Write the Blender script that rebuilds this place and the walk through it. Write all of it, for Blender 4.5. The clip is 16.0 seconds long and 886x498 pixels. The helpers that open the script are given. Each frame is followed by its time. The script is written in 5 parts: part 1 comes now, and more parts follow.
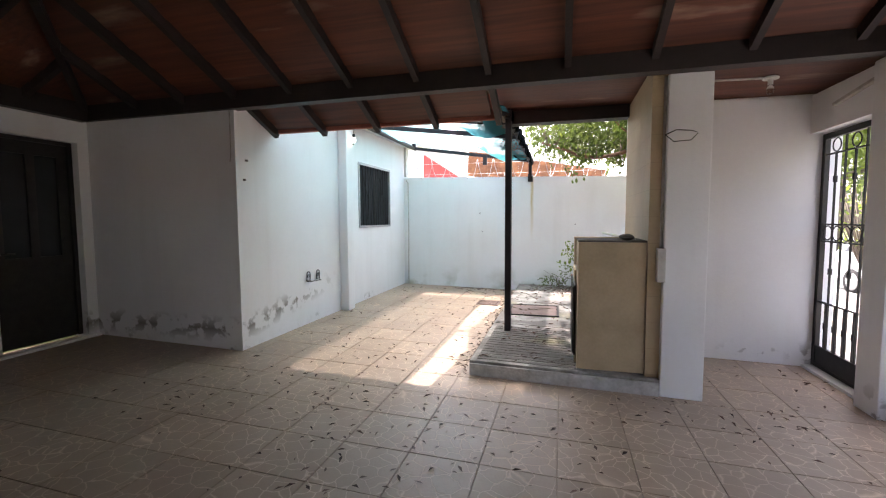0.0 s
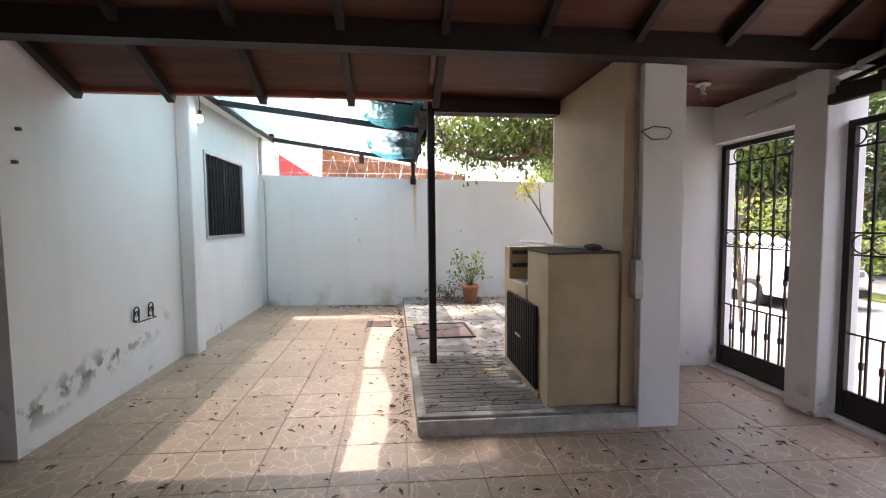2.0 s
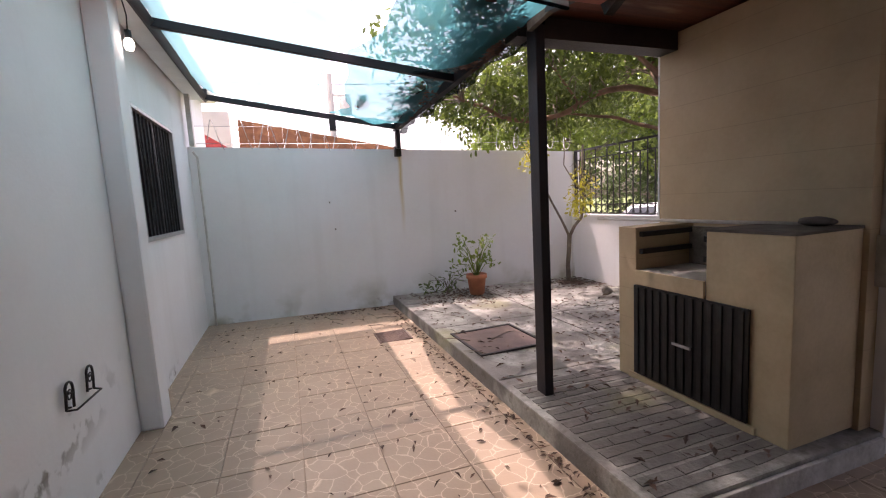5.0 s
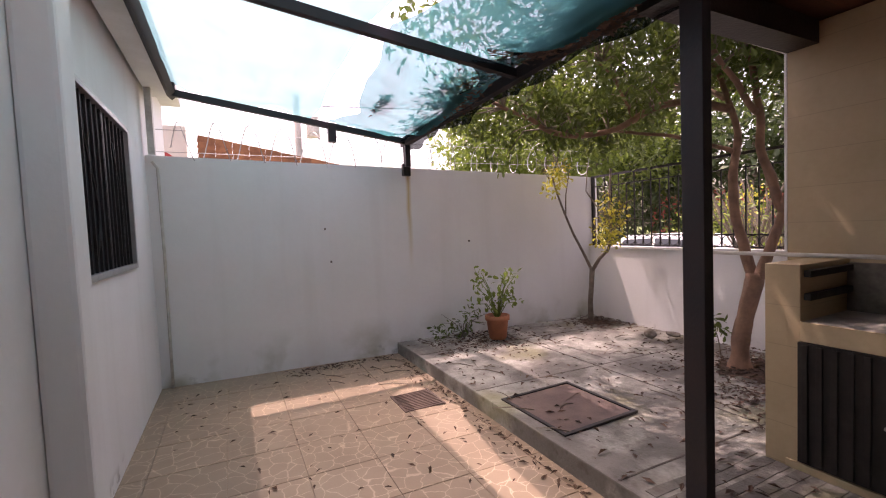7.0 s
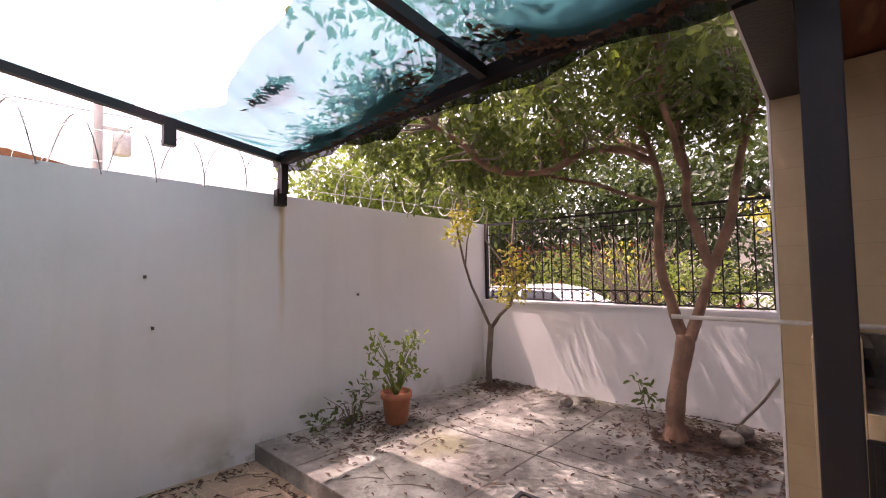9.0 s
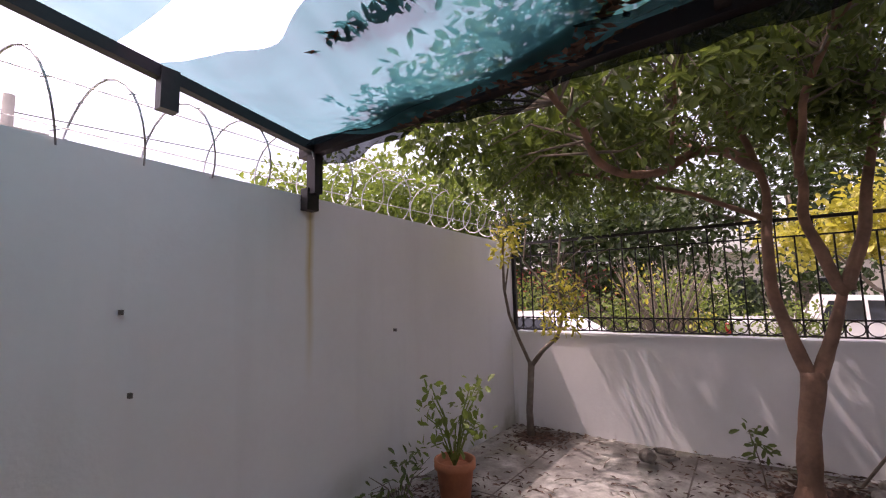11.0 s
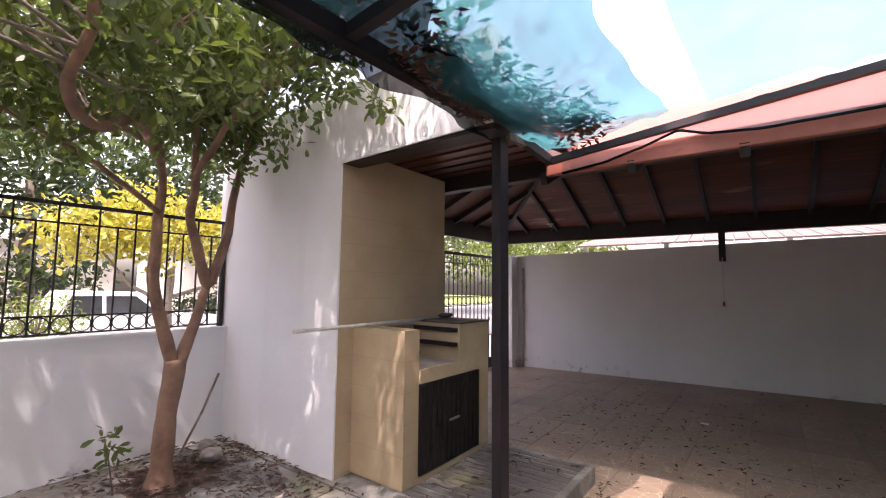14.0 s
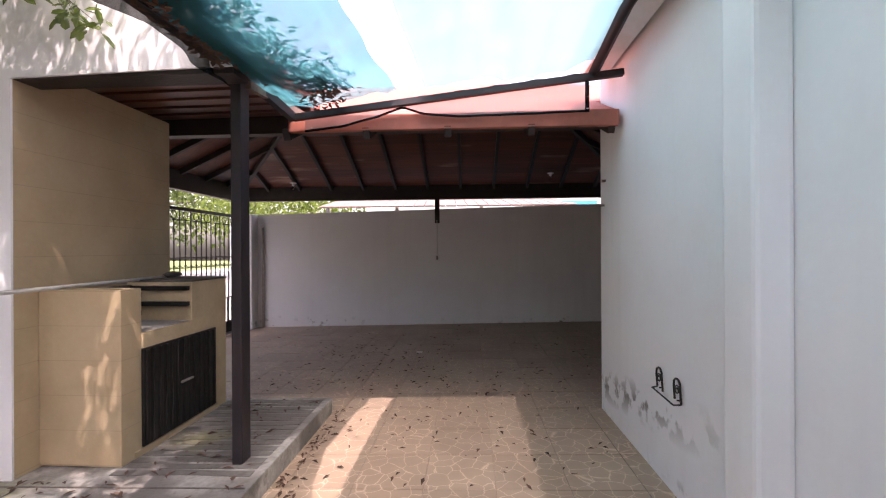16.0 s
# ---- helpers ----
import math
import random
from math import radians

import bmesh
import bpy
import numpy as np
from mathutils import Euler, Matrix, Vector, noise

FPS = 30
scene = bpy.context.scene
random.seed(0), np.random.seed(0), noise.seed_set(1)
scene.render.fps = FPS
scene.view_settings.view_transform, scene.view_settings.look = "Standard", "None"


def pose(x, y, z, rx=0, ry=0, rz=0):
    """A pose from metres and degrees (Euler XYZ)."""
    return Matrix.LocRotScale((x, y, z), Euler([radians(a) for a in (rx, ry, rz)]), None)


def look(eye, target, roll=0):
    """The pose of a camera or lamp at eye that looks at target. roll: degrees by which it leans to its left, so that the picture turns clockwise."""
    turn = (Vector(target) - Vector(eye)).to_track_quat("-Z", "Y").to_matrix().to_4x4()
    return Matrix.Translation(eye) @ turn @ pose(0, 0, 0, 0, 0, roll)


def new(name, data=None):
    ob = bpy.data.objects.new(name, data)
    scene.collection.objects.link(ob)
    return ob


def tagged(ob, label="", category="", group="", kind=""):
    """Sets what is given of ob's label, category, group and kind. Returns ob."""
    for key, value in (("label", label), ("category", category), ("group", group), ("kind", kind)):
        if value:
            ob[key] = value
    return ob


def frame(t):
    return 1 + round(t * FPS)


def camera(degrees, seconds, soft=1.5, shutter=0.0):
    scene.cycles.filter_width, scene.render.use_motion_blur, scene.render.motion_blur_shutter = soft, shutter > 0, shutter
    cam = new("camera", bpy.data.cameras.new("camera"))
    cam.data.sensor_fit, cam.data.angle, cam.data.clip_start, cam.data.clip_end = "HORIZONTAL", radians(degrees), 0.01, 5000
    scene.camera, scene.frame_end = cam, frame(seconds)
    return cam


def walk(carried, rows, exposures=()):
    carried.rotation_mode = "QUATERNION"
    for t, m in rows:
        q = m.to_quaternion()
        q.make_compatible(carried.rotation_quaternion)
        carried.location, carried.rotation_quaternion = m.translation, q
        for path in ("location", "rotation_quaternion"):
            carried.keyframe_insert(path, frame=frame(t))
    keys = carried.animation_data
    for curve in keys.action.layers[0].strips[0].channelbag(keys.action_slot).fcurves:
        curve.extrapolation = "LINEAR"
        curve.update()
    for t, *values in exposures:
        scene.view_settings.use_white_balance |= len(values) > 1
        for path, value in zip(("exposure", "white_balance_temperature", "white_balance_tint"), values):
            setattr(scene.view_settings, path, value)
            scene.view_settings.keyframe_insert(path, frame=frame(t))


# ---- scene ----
cam = camera(91.8, 16.0, 1.15)
PATH = [
    (0, (0.068, -0.146, 1.425), (-0.464, 1.777, 1.283), -0.3),
    (0.5, (-0.16, 0.071, 1.424), (-0.644, 2.007, 1.292), -0.3),
    (1, (-0.372, 0.295, 1.442), (-0.73, 2.258, 1.316), -0.1),
    (1.5, (-0.618, 0.521, 1.464), (-0.68, 2.516, 1.337), 0.2),
    (2, (-0.857, 0.763, 1.452), (-0.632, 2.746, 1.329), -0.5),
    (2.5, (-1.04, 1.014, 1.453), (-0.675, 2.977, 1.34), -0.8),
    (3, (-1.321, 1.243, 1.467), (-0.766, 3.16, 1.338), -1.6),
    (3.5, (-1.519, 1.486, 1.448), (-0.902, 3.382, 1.3), -1.8),
    (4, (-1.684, 1.771, 1.476), (-1.048, 3.659, 1.302), -2.2),
    (4.5, (-1.887, 2.038, 1.464), (-1.23, 3.917, 1.267), -2.1),
    (4.7, (-1.959, 2.151, 1.489), (-1.3, 4.026, 1.261), -2.7),
    (6.8, (-2.423, 3.316, 1.48), (-1.633, 5.148, 1.339), -2.8),
    (7, (-2.416, 3.471, 1.491), (-1.535, 5.263, 1.39), -2.4),
    (7.5, (-2.397, 3.809, 1.512), (-1.284, 5.471, 1.512), -1.5),
    (8, (-2.412, 4.134, 1.525), (-1.018, 5.567, 1.581), -1.6),
    (8.5, (-2.361, 4.421, 1.518), (-0.811, 5.683, 1.584), -1.1),
    (9, (-2.299, 4.703, 1.55), (-0.824, 6.051, 1.641), -0.9),
    (9.2, (-2.304, 4.801, 1.557), (-0.916, 6.237, 1.675), -1.1),
    (11.3, (-2.211, 6.203, 1.571), (-0.455, 7.126, 1.831), -1.8),
    (11.5, (-2.17, 6.302, 1.552), (-0.302, 6.974, 1.793), -1.9),
    (12, (-2.011, 6.499, 1.543), (-0.037, 6.763, 1.724), -1.3),
    (12.5, (-1.859, 6.697, 1.548), (0.124, 6.512, 1.728), -0.9),
    (13, (-1.783, 6.902, 1.552), (0.071, 6.17, 1.71), -0.7),
    (13.5, (-1.773, 7.03, 1.56), (-0.201, 5.802, 1.712), -0.3),
    (14, (-1.842, 7.091, 1.543), (-0.648, 5.496, 1.712), 0.6),
    (14.5, (-1.972, 7.179, 1.532), (-1.13, 5.374, 1.712), 0.4),
    (15, (-2.041, 7.219, 1.52), (-1.462, 5.311, 1.668), 0.1),
    (15.5, (-1.999, 7.256, 1.483), (-1.683, 5.282, 1.559), -0.0),
    (16, (-1.938, 7.312, 1.463), (-1.816, 5.316, 1.464), -0.3),
]
EXPOSURES = ((0, 2.32, 6620, 22), (1.5, 2.16, 6650, 23), (3.5, 1.54, 6870, 29), (4.7, 1.36, 6950, 33), (7, 1.02, 7400, 41), (8.0, 0.97, 7400, 41), (9.2, 1.2, 7500, 43), (11.5, 0.45, 6850, 37), (12.0, 0.95, 6800, 34), (12.5, 0.92, 6620, 30), (13.5, 1.48, 6650, 28), (14.5, 1.53, 6950, 36), (16, 1.66, 6850, 33))
walk(cam, [(t, look(eye, target, roll)) for t, eye, target, roll in PATH], EXPOSURES)

# ---------- world, sun, exposure ----------
SUN = Vector((-0.16, 0.39, 1.0)).normalized()
world = bpy.data.worlds.new("sky")
scene.world = world
world.use_nodes = True
wn = world.node_tree
sky = wn.nodes.new("ShaderNodeTexSky")
sky.sky_type = "NISHITA"
sky.sun_disc = False
sky.sun_elevation = math.asin(SUN.z)
sky.sun_rotation = math.atan2(SUN.x, SUN.y)
sky.air_density, sky.dust_density, sky.ozone_density = 1.3, 5.0, 0.6
haze = wn.nodes.new("ShaderNodeHueSaturation")
haze.inputs["Saturation"].default_value, haze.inputs["Value"].default_value = 0.72, 1.7
wn.links.new(sky.outputs[0], haze.inputs["Color"])
wn.links.new(haze.outputs[0], wn.nodes["Background"].inputs[0])
wn.nodes["Background"].inputs[1].default_value = 0.15
sun_data = bpy.data.lights.new("sun", "SUN")
sun_data.energy, sun_data.angle, sun_data.color = 2.4, radians(0.6), (1.0, 0.95, 0.88)
sun = new("sun", sun_data)
sun.matrix_world = look(SUN * 30, (0, 0, 0))


# ---------- materials ----------
def material(name, base, dark=None, rough=0.6, metal=0.0, scale=6.0, fine=60.0, bump=0.15, spread=0.5, extra=None):
    """Principled surface with a broad and a fine variation of its colour and a fine relief."""
    m = bpy.data.materials.new(name)
    m.use_nodes = True
    nt = m.node_tree
    bsdf = nt.nodes["Principled BSDF"]
    bsdf.inputs["Roughness"].default_value = rough
    bsdf.inputs["Metallic"].default_value = metal
    geo = nt.nodes.new("ShaderNodeNewGeometry")
    n1, n2 = nt.nodes.new("ShaderNodeTexNoise"), nt.nodes.new("ShaderNodeTexNoise")
    n1.inputs["Scale"].default_value, n1.inputs["Detail"].default_value = scale, 6
    n2.inputs["Scale"].default_value, n2.inputs["Detail"].default_value = fine, 4
    for n in (n1, n2):
        nt.links.new(geo.outputs["Position"], n.inputs["Vector"])
    ramp = nt.nodes.new("ShaderNodeValToRGB")
    dark = dark or tuple(c * 0.7 for c in base)
    ramp.color_ramp.elements[0].position, ramp.color_ramp.elements[0].color = 0.5 - spread / 2, (*dark, 1)
    ramp.color_ramp.elements[1].position, ramp.color_ramp.elements[1].color = 0.5 + spread / 2, (*base, 1)
    add = nt.nodes.new("ShaderNodeMath")
    add.operation = "MULTIPLY_ADD"
    add.inputs[1].default_value, add.inputs[2].default_value = 0.3, -0.15
    nt.links.new(n2.outputs[0], add.inputs[0])
    add2 = nt.nodes.new("ShaderNodeMath")
    nt.links.new(n1.outputs[0], add2.inputs[0])
    nt.links.new(add.outputs[0], add2.inputs[1])
    nt.links.new(add2.outputs[0], ramp.inputs[0])
    nt.links.new(ramp.outputs[0], bsdf.inputs["Base Color"])
    bp = nt.nodes.new("ShaderNodeBump")
    bp.inputs["Strength"].default_value, bp.inputs["Distance"].default_value = bump, 0.01
    nt.links.new(n2.outputs[0], bp.inputs["Height"])
    nt.links.new(bp.outputs[0], bsdf.inputs["Normal"])
    if extra:
        extra(nt, bsdf, ramp, geo, bp)
    return m


def blend(nt, factor, a, b):
    mix = nt.nodes.new("ShaderNodeMix")
    mix.data_type = "RGBA"
    if isinstance(factor, float):
        mix.inputs[0].default_value = factor
    else:
        nt.links.new(factor, mix.inputs[0])
    for value, slot in ((a, 6), (b, 7)):
        if isinstance(value, tuple):
            mix.inputs[slot].default_value = (*value, 1)
        else:
            nt.links.new(value, mix.inputs[slot])
    return mix.outputs[2]


def maths(nt, op, a, b=0.0, clamp=False):
    n = nt.nodes.new("ShaderNodeMath")
    n.operation, n.use_clamp = op, clamp
    for i, v in enumerate((a, b)):
        if isinstance(v, (int, float)):
            n.inputs[i].default_value = v
        else:
            nt.links.new(v, n.inputs[i])
    return n.outputs[0]


def noise_of(nt, geo, scale, detail=4, stretch=None):
    n = nt.nodes.new("ShaderNodeTexNoise")
    n.inputs["Scale"].default_value, n.inputs["Detail"].default_value = scale, detail
    if stretch:
        mp = nt.nodes.new("ShaderNodeMapping")
        mp.inputs["Scale"].default_value = stretch
        nt.links.new(geo.outputs["Position"], mp.inputs["Vector"])
        nt.links.new(mp.outputs[0], n.inputs["Vector"])
    else:
        nt.links.new(geo.outputs["Position"], n.inputs["Vector"])
    return n.outputs[0]


def random_shade(low=0.75, high=1.2, island=False):
    """Varies the tone from piece to piece."""
    def go(nt, bsdf, ramp, geo, bp):
        source = geo.outputs["Random Per Island"] if island else nt.nodes.new("ShaderNodeObjectInfo").outputs["Random"]
        f = maths(nt, "MULTIPLY_ADD", source, high - low)
        f.node.inputs[2].default_value = low
        hsv = nt.nodes.new("ShaderNodeHueSaturation")
        nt.links.new(f, hsv.inputs["Value"])
        nt.links.new(ramp.outputs[0], hsv.inputs["Color"])
        nt.links.new(hsv.outputs[0], bsdf.inputs["Base Color"])
    return go


def plaster_wear(nt, bsdf, ramp, geo, bp):
    """Damp scars where paint has come away low on the walls, and rain streaks."""
    sep = nt.nodes.new("ShaderNodeSeparateXYZ")
    nt.links.new(geo.outputs["Position"], sep.inputs[0])
    low = maths(nt, "SUBTRACT", 1.0, maths(nt, "DIVIDE", sep.outputs[2], 0.2), True)
    patch = noise_of(nt, geo, 8.0, 9)
    broad = maths(nt, "MULTIPLY", maths(nt, "SUBTRACT", noise_of(nt, geo, 1.3, 3), 0.5, True), 6.0, True)
    mask = maths(nt, "MULTIPLY", maths(nt, "SUBTRACT", patch, 0.55, True), 14.0, True)
    mask = maths(nt, "MULTIPLY", mask, maths(nt, "MULTIPLY", maths(nt, "MULTIPLY", low, 2.0, True), broad), True)
    damp = maths(nt, "MULTIPLY", maths(nt, "SUBTRACT", 5.5, sep.outputs[1], True), maths(nt, "MULTIPLY", maths(nt, "SUBTRACT", -2.9, sep.outputs[0], True), 60.0, True), True)
    height = maths(nt, "ADD", maths(nt, "MULTIPLY", maths(nt, "SUBTRACT", sep.outputs[1], 3.4), 0.16), 0.27)
    edge = maths(nt, "SUBTRACT", 1.0, maths(nt, "MULTIPLY", maths(nt, "ABSOLUTE", maths(nt, "SUBTRACT", sep.outputs[2], height)), 6.5), True)
    scar = maths(nt, "MULTIPLY", maths(nt, "SUBTRACT", noise_of(nt, geo, 6.5, 10), 0.505, True), 16.0, True)
    mask = maths(nt, "MAXIMUM", mask, maths(nt, "MULTIPLY", maths(nt, "MULTIPLY", scar, damp), edge, True))
    streak = noise_of(nt, geo, 1.0, 5, (5.0, 5.0, 0.35))
    s2 = maths(nt, "MULTIPLY", maths(nt, "SUBTRACT", streak, 0.52, True), 0.6, True)
    c = blend(nt, s2, ramp.outputs[0], (0.50, 0.47, 0.43))
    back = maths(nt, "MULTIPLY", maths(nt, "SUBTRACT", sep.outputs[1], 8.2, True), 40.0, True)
    # Mould blotches, with a darkening towards the ground put into their colour.
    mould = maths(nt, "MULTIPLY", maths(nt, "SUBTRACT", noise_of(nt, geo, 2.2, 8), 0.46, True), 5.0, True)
    foot_dark = maths(nt, "SUBTRACT", 1.0, maths(nt, "MULTIPLY", sep.outputs[2], 2.0), True)
    c = blend(nt, maths(nt, "MULTIPLY", maths(nt, "MULTIPLY", mould, foot_dark), back), c, (0.36, 0.345, 0.25))
    wander = maths(nt, "MULTIPLY", maths(nt, "SUBTRACT", noise_of(nt, geo, 2.0, 3, (0.0, 0.0, 1.0)), 0.5), 0.05)
    run = maths(nt, "ABSOLUTE", maths(nt, "ADD", maths(nt, "ADD", sep.outputs[0], 0.487), wander))
    run = maths(nt, "SUBTRACT", 1.0, maths(nt, "MULTIPLY", run, 26.0), True)
    drop = maths(nt, "MULTIPLY", maths(nt, "SUBTRACT", sep.outputs[2], 1.0, True), 1.3, True)
    run = maths(nt, "MULTIPLY", maths(nt, "MULTIPLY", run, drop), back)
    c = blend(nt, maths(nt, "MULTIPLY", run, 0.85), c, (0.52, 0.38, 0.13))
    c = blend(nt, mask, c, (0.24, 0.22, 0.195))
    nt.links.new(c, bsdf.inputs["Base Color"])
    h = maths(nt, "SUBTRACT", noise_of(nt, geo, 45.0, 5), maths(nt, "MULTIPLY", mask, 1.5))
    nt.links.new(h, bp.inputs["Height"])


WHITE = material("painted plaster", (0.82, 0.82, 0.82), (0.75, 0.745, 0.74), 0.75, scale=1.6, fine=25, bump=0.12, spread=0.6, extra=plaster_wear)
TRIM = material("clean white paint", (0.78, 0.78, 0.77), (0.66, 0.65, 0.62), 0.6, scale=5)


def block_joints(nt, bsdf, ramp, geo, bp):
    sep = nt.nodes.new("ShaderNodeSeparateXYZ")
    nt.links.new(geo.outputs["Position"], sep.inputs[0])
    row = maths(nt, "ABSOLUTE", maths(nt, "SUBTRACT", maths(nt, "FRACT", maths(nt, "DIVIDE", maths(nt, "SUBTRACT", sep.outputs[2], 0.14), 0.215)), 0.5))
    line = maths(nt, "MULTIPLY", maths(nt, "SUBTRACT", row, 0.487, True), 80.0, True)
    soot = maths(nt, "MULTIPLY", maths(nt, "SUBTRACT", noise_of(nt, geo, 2.2, 6), 0.5, True), 1.2, True)
    c = blend(nt, maths(nt, "MULTIPLY", line, 0.5), ramp.outputs[0], (0.25, 0.19, 0.12))
    c = blend(nt, soot, c, (0.30, 0.22, 0.14))
    nt.links.new(c, bsdf.inputs["Base Color"])


BEIGE = material("beige painted block", (0.52, 0.40, 0.25), (0.43, 0.325, 0.195), 0.55, scale=3, fine=30, bump=0.15, extra=block_joints)
BEIGE_TRIM = material("beige paint", (0.55, 0.43, 0.27), (0.43, 0.33, 0.2), 0.55, scale=5, fine=40)
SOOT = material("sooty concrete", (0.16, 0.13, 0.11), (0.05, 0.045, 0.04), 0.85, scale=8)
ASH = material("ash grey slab", (0.42, 0.40, 0.37), (0.22, 0.2, 0.18), 0.8, scale=7)
DARKWOOD = material("dark stained wood", (0.024, 0.014, 0.012), (0.01, 0.007, 0.006), 0.55, scale=9, fine=50, bump=0.3)


def board_grain(nt, bsdf, ramp, geo, bp):
    rnd = geo.outputs["Random Per Island"]
    stripe = noise_of(nt, geo, 1.0, 6, (1.2, 26.0, 26.0))
    c = blend(nt, maths(nt, "MULTIPLY", maths(nt, "SUBTRACT", stripe, 0.35, True), 1.6, True), (0.07, 0.02, 0.01), (0.185, 0.056, 0.025))
    bare = maths(nt, "MULTIPLY", maths(nt, "SUBTRACT", noise_of(nt, geo, 1.0, 6, (0.9, 4.0, 4.0)), 0.62, True), 6.0, True)
    c = blend(nt, bare, c, (0.34, 0.235, 0.16))
    hsv = nt.nodes.new("ShaderNodeHueSaturation")
    v = maths(nt, "MULTIPLY_ADD", rnd, 0.7)
    v.node.inputs[2].default_value = 0.65
    nt.links.new(v, hsv.inputs["Value"])
    nt.links.new(c, hsv.inputs["Color"])
    nt.links.new(hsv.outputs[0], bsdf.inputs["Base Color"])


BOARD = material("reddish brown roof board", (0.17, 0.06, 0.03), rough=0.5, fine=40, bump=0.2, extra=board_grain)
REDCOAT = material("red roof coating", (0.40, 0.12, 0.08), (0.27, 0.085, 0.06), 0.7, scale=5, fine=30)
IRON = material("black painted iron", (0.03, 0.026, 0.025), (0.012, 0.011, 0.011), 0.5, metal=0.3, scale=14)
RUSTIRON = material("dark oxide painted steel", (0.026, 0.015, 0.016), (0.009, 0.011, 0.016), 0.6, metal=0.1, scale=5)
GALV = material("galvanised wire", (0.5, 0.5, 0.5), (0.3, 0.29, 0.28), 0.4, metal=0.8, scale=20)
CONDUIT = material("painted conduit", (0.62, 0.6, 0.55), (0.4, 0.37, 0.33), 0.5, scale=12)
ALU = material("grey aluminium", (0.5, 0.5, 0.5), (0.38, 0.38, 0.38), 0.4, metal=0.6, scale=15)


def tile_print(nt, bsdf, ramp, geo, bp):
    """Irregular stone print on the glaze, with a broad film of dust."""
    vor = nt.nodes.new("ShaderNodeTexVoronoi")
    vor.feature = "DISTANCE_TO_EDGE"
    vor.inputs["Scale"].default_value = 9.5
    warp = nt.nodes.new("ShaderNodeVectorMath")
    wn_ = nt.nodes.new("ShaderNodeTexNoise")
    wn_.inputs["Scale"].default_value = 14
    nt.links.new(geo.outputs["Position"], wn_.inputs["Vector"])
    warp.operation = "MULTIPLY_ADD"
    nt.links.new(wn_.outputs[1], warp.inputs[0])
    warp.inputs[1].default_value = (0.05, 0.05, 0.0)
    nt.links.new(geo.outputs["Position"], warp.inputs[2])
    nt.links.new(warp.outputs[0], vor.inputs["Vector"])
    vein = maths(nt, "SUBTRACT", 1.0, maths(nt, "MULTIPLY", vor.outputs[0], 26.0), True)
    cell = nt.nodes.new("ShaderNodeTexVoronoi")
    cell.inputs["Scale"].default_value = 9.5
    nt.links.new(warp.outputs[0], cell.inputs["Vector"])
    sepc = nt.nodes.new("ShaderNodeSeparateColor")
    nt.links.new(cell.outputs[1], sepc.inputs[0])
    tone = blend(nt, maths(nt, "MULTIPLY", sepc.outputs[0], 0.35), ramp.outputs[0], (0.29, 0.20, 0.14))
    c = blend(nt, maths(nt, "MULTIPLY", vein, 0.85), tone, (0.62, 0.48, 0.36))
    dust = maths(nt, "MULTIPLY", maths(nt, "SUBTRACT", noise_of(nt, geo, 1.3, 7), 0.42, True), 2.2, True)
    c = blend(nt, maths(nt, "MULTIPLY", dust, 0.5), c, (0.315, 0.24, 0.185))
    rnd = nt.nodes.new("ShaderNodeObjectInfo").outputs["Random"]
    hsv = nt.nodes.new("ShaderNodeHueSaturation")
    v = maths(nt, "MULTIPLY_ADD", rnd, 0.14)
    v.node.inputs[2].default_value = 0.93
    nt.links.new(v, hsv.inputs["Value"])
    nt.links.new(c, hsv.inputs["Color"])
    nt.links.new(hsv.outputs[0], bsdf.inputs["Base Color"])
    r = maths(nt, "MULTIPLY_ADD", dust, 0.2)
    r.node.inputs[2].default_value = 0.38
    r = maths(nt, "ADD", r, maths(nt, "MULTIPLY", vein, 0.4), True)
    nt.links.new(r, bsdf.inputs["Roughness"])
    nt.links.new(maths(nt, "SUBTRACT", noise_of(nt, geo, 60.0), vein), bp.inputs["Height"])


TILE = material("glazed floor tile", (0.345, 0.258, 0.18), (0.28, 0.207, 0.145), 0.4, scale=4, fine=40, bump=0.08, extra=tile_print)
GROUT = material("dirty grout", (0.42, 0.315, 0.23), (0.3, 0.22, 0.16), 0.9, scale=10)


def concrete_stain(nt, bsdf, ramp, geo, bp):
    stain = maths(nt, "MULTIPLY", maths(nt, "SUBTRACT", noise_of(nt, geo, 2.4, 10), 0.44, True), 8.0, True)
    c = blend(nt, maths(nt, "MULTIPLY", stain, 0.8), ramp.outputs[0], (0.12, 0.11, 0.10))
    speck = maths(nt, "MULTIPLY", maths(nt, "SUBTRACT", noise_of(nt, geo, 14.0, 8), 0.55, True), 7.0, True)
    c = blend(nt, maths(nt, "MULTIPLY", speck, 0.6), c, (0.09, 0.075, 0.06))
    moss = maths(nt, "MULTIPLY", maths(nt, "SUBTRACT", noise_of(nt, geo, 1.1, 6), 0.57, True), 6.0, True)
    c = blend(nt, maths(nt, "MULTIPLY", moss, 0.75), c, (0.22, 0.215, 0.08))
    nt.links.new(c, bsdf.inputs["Base Color"])


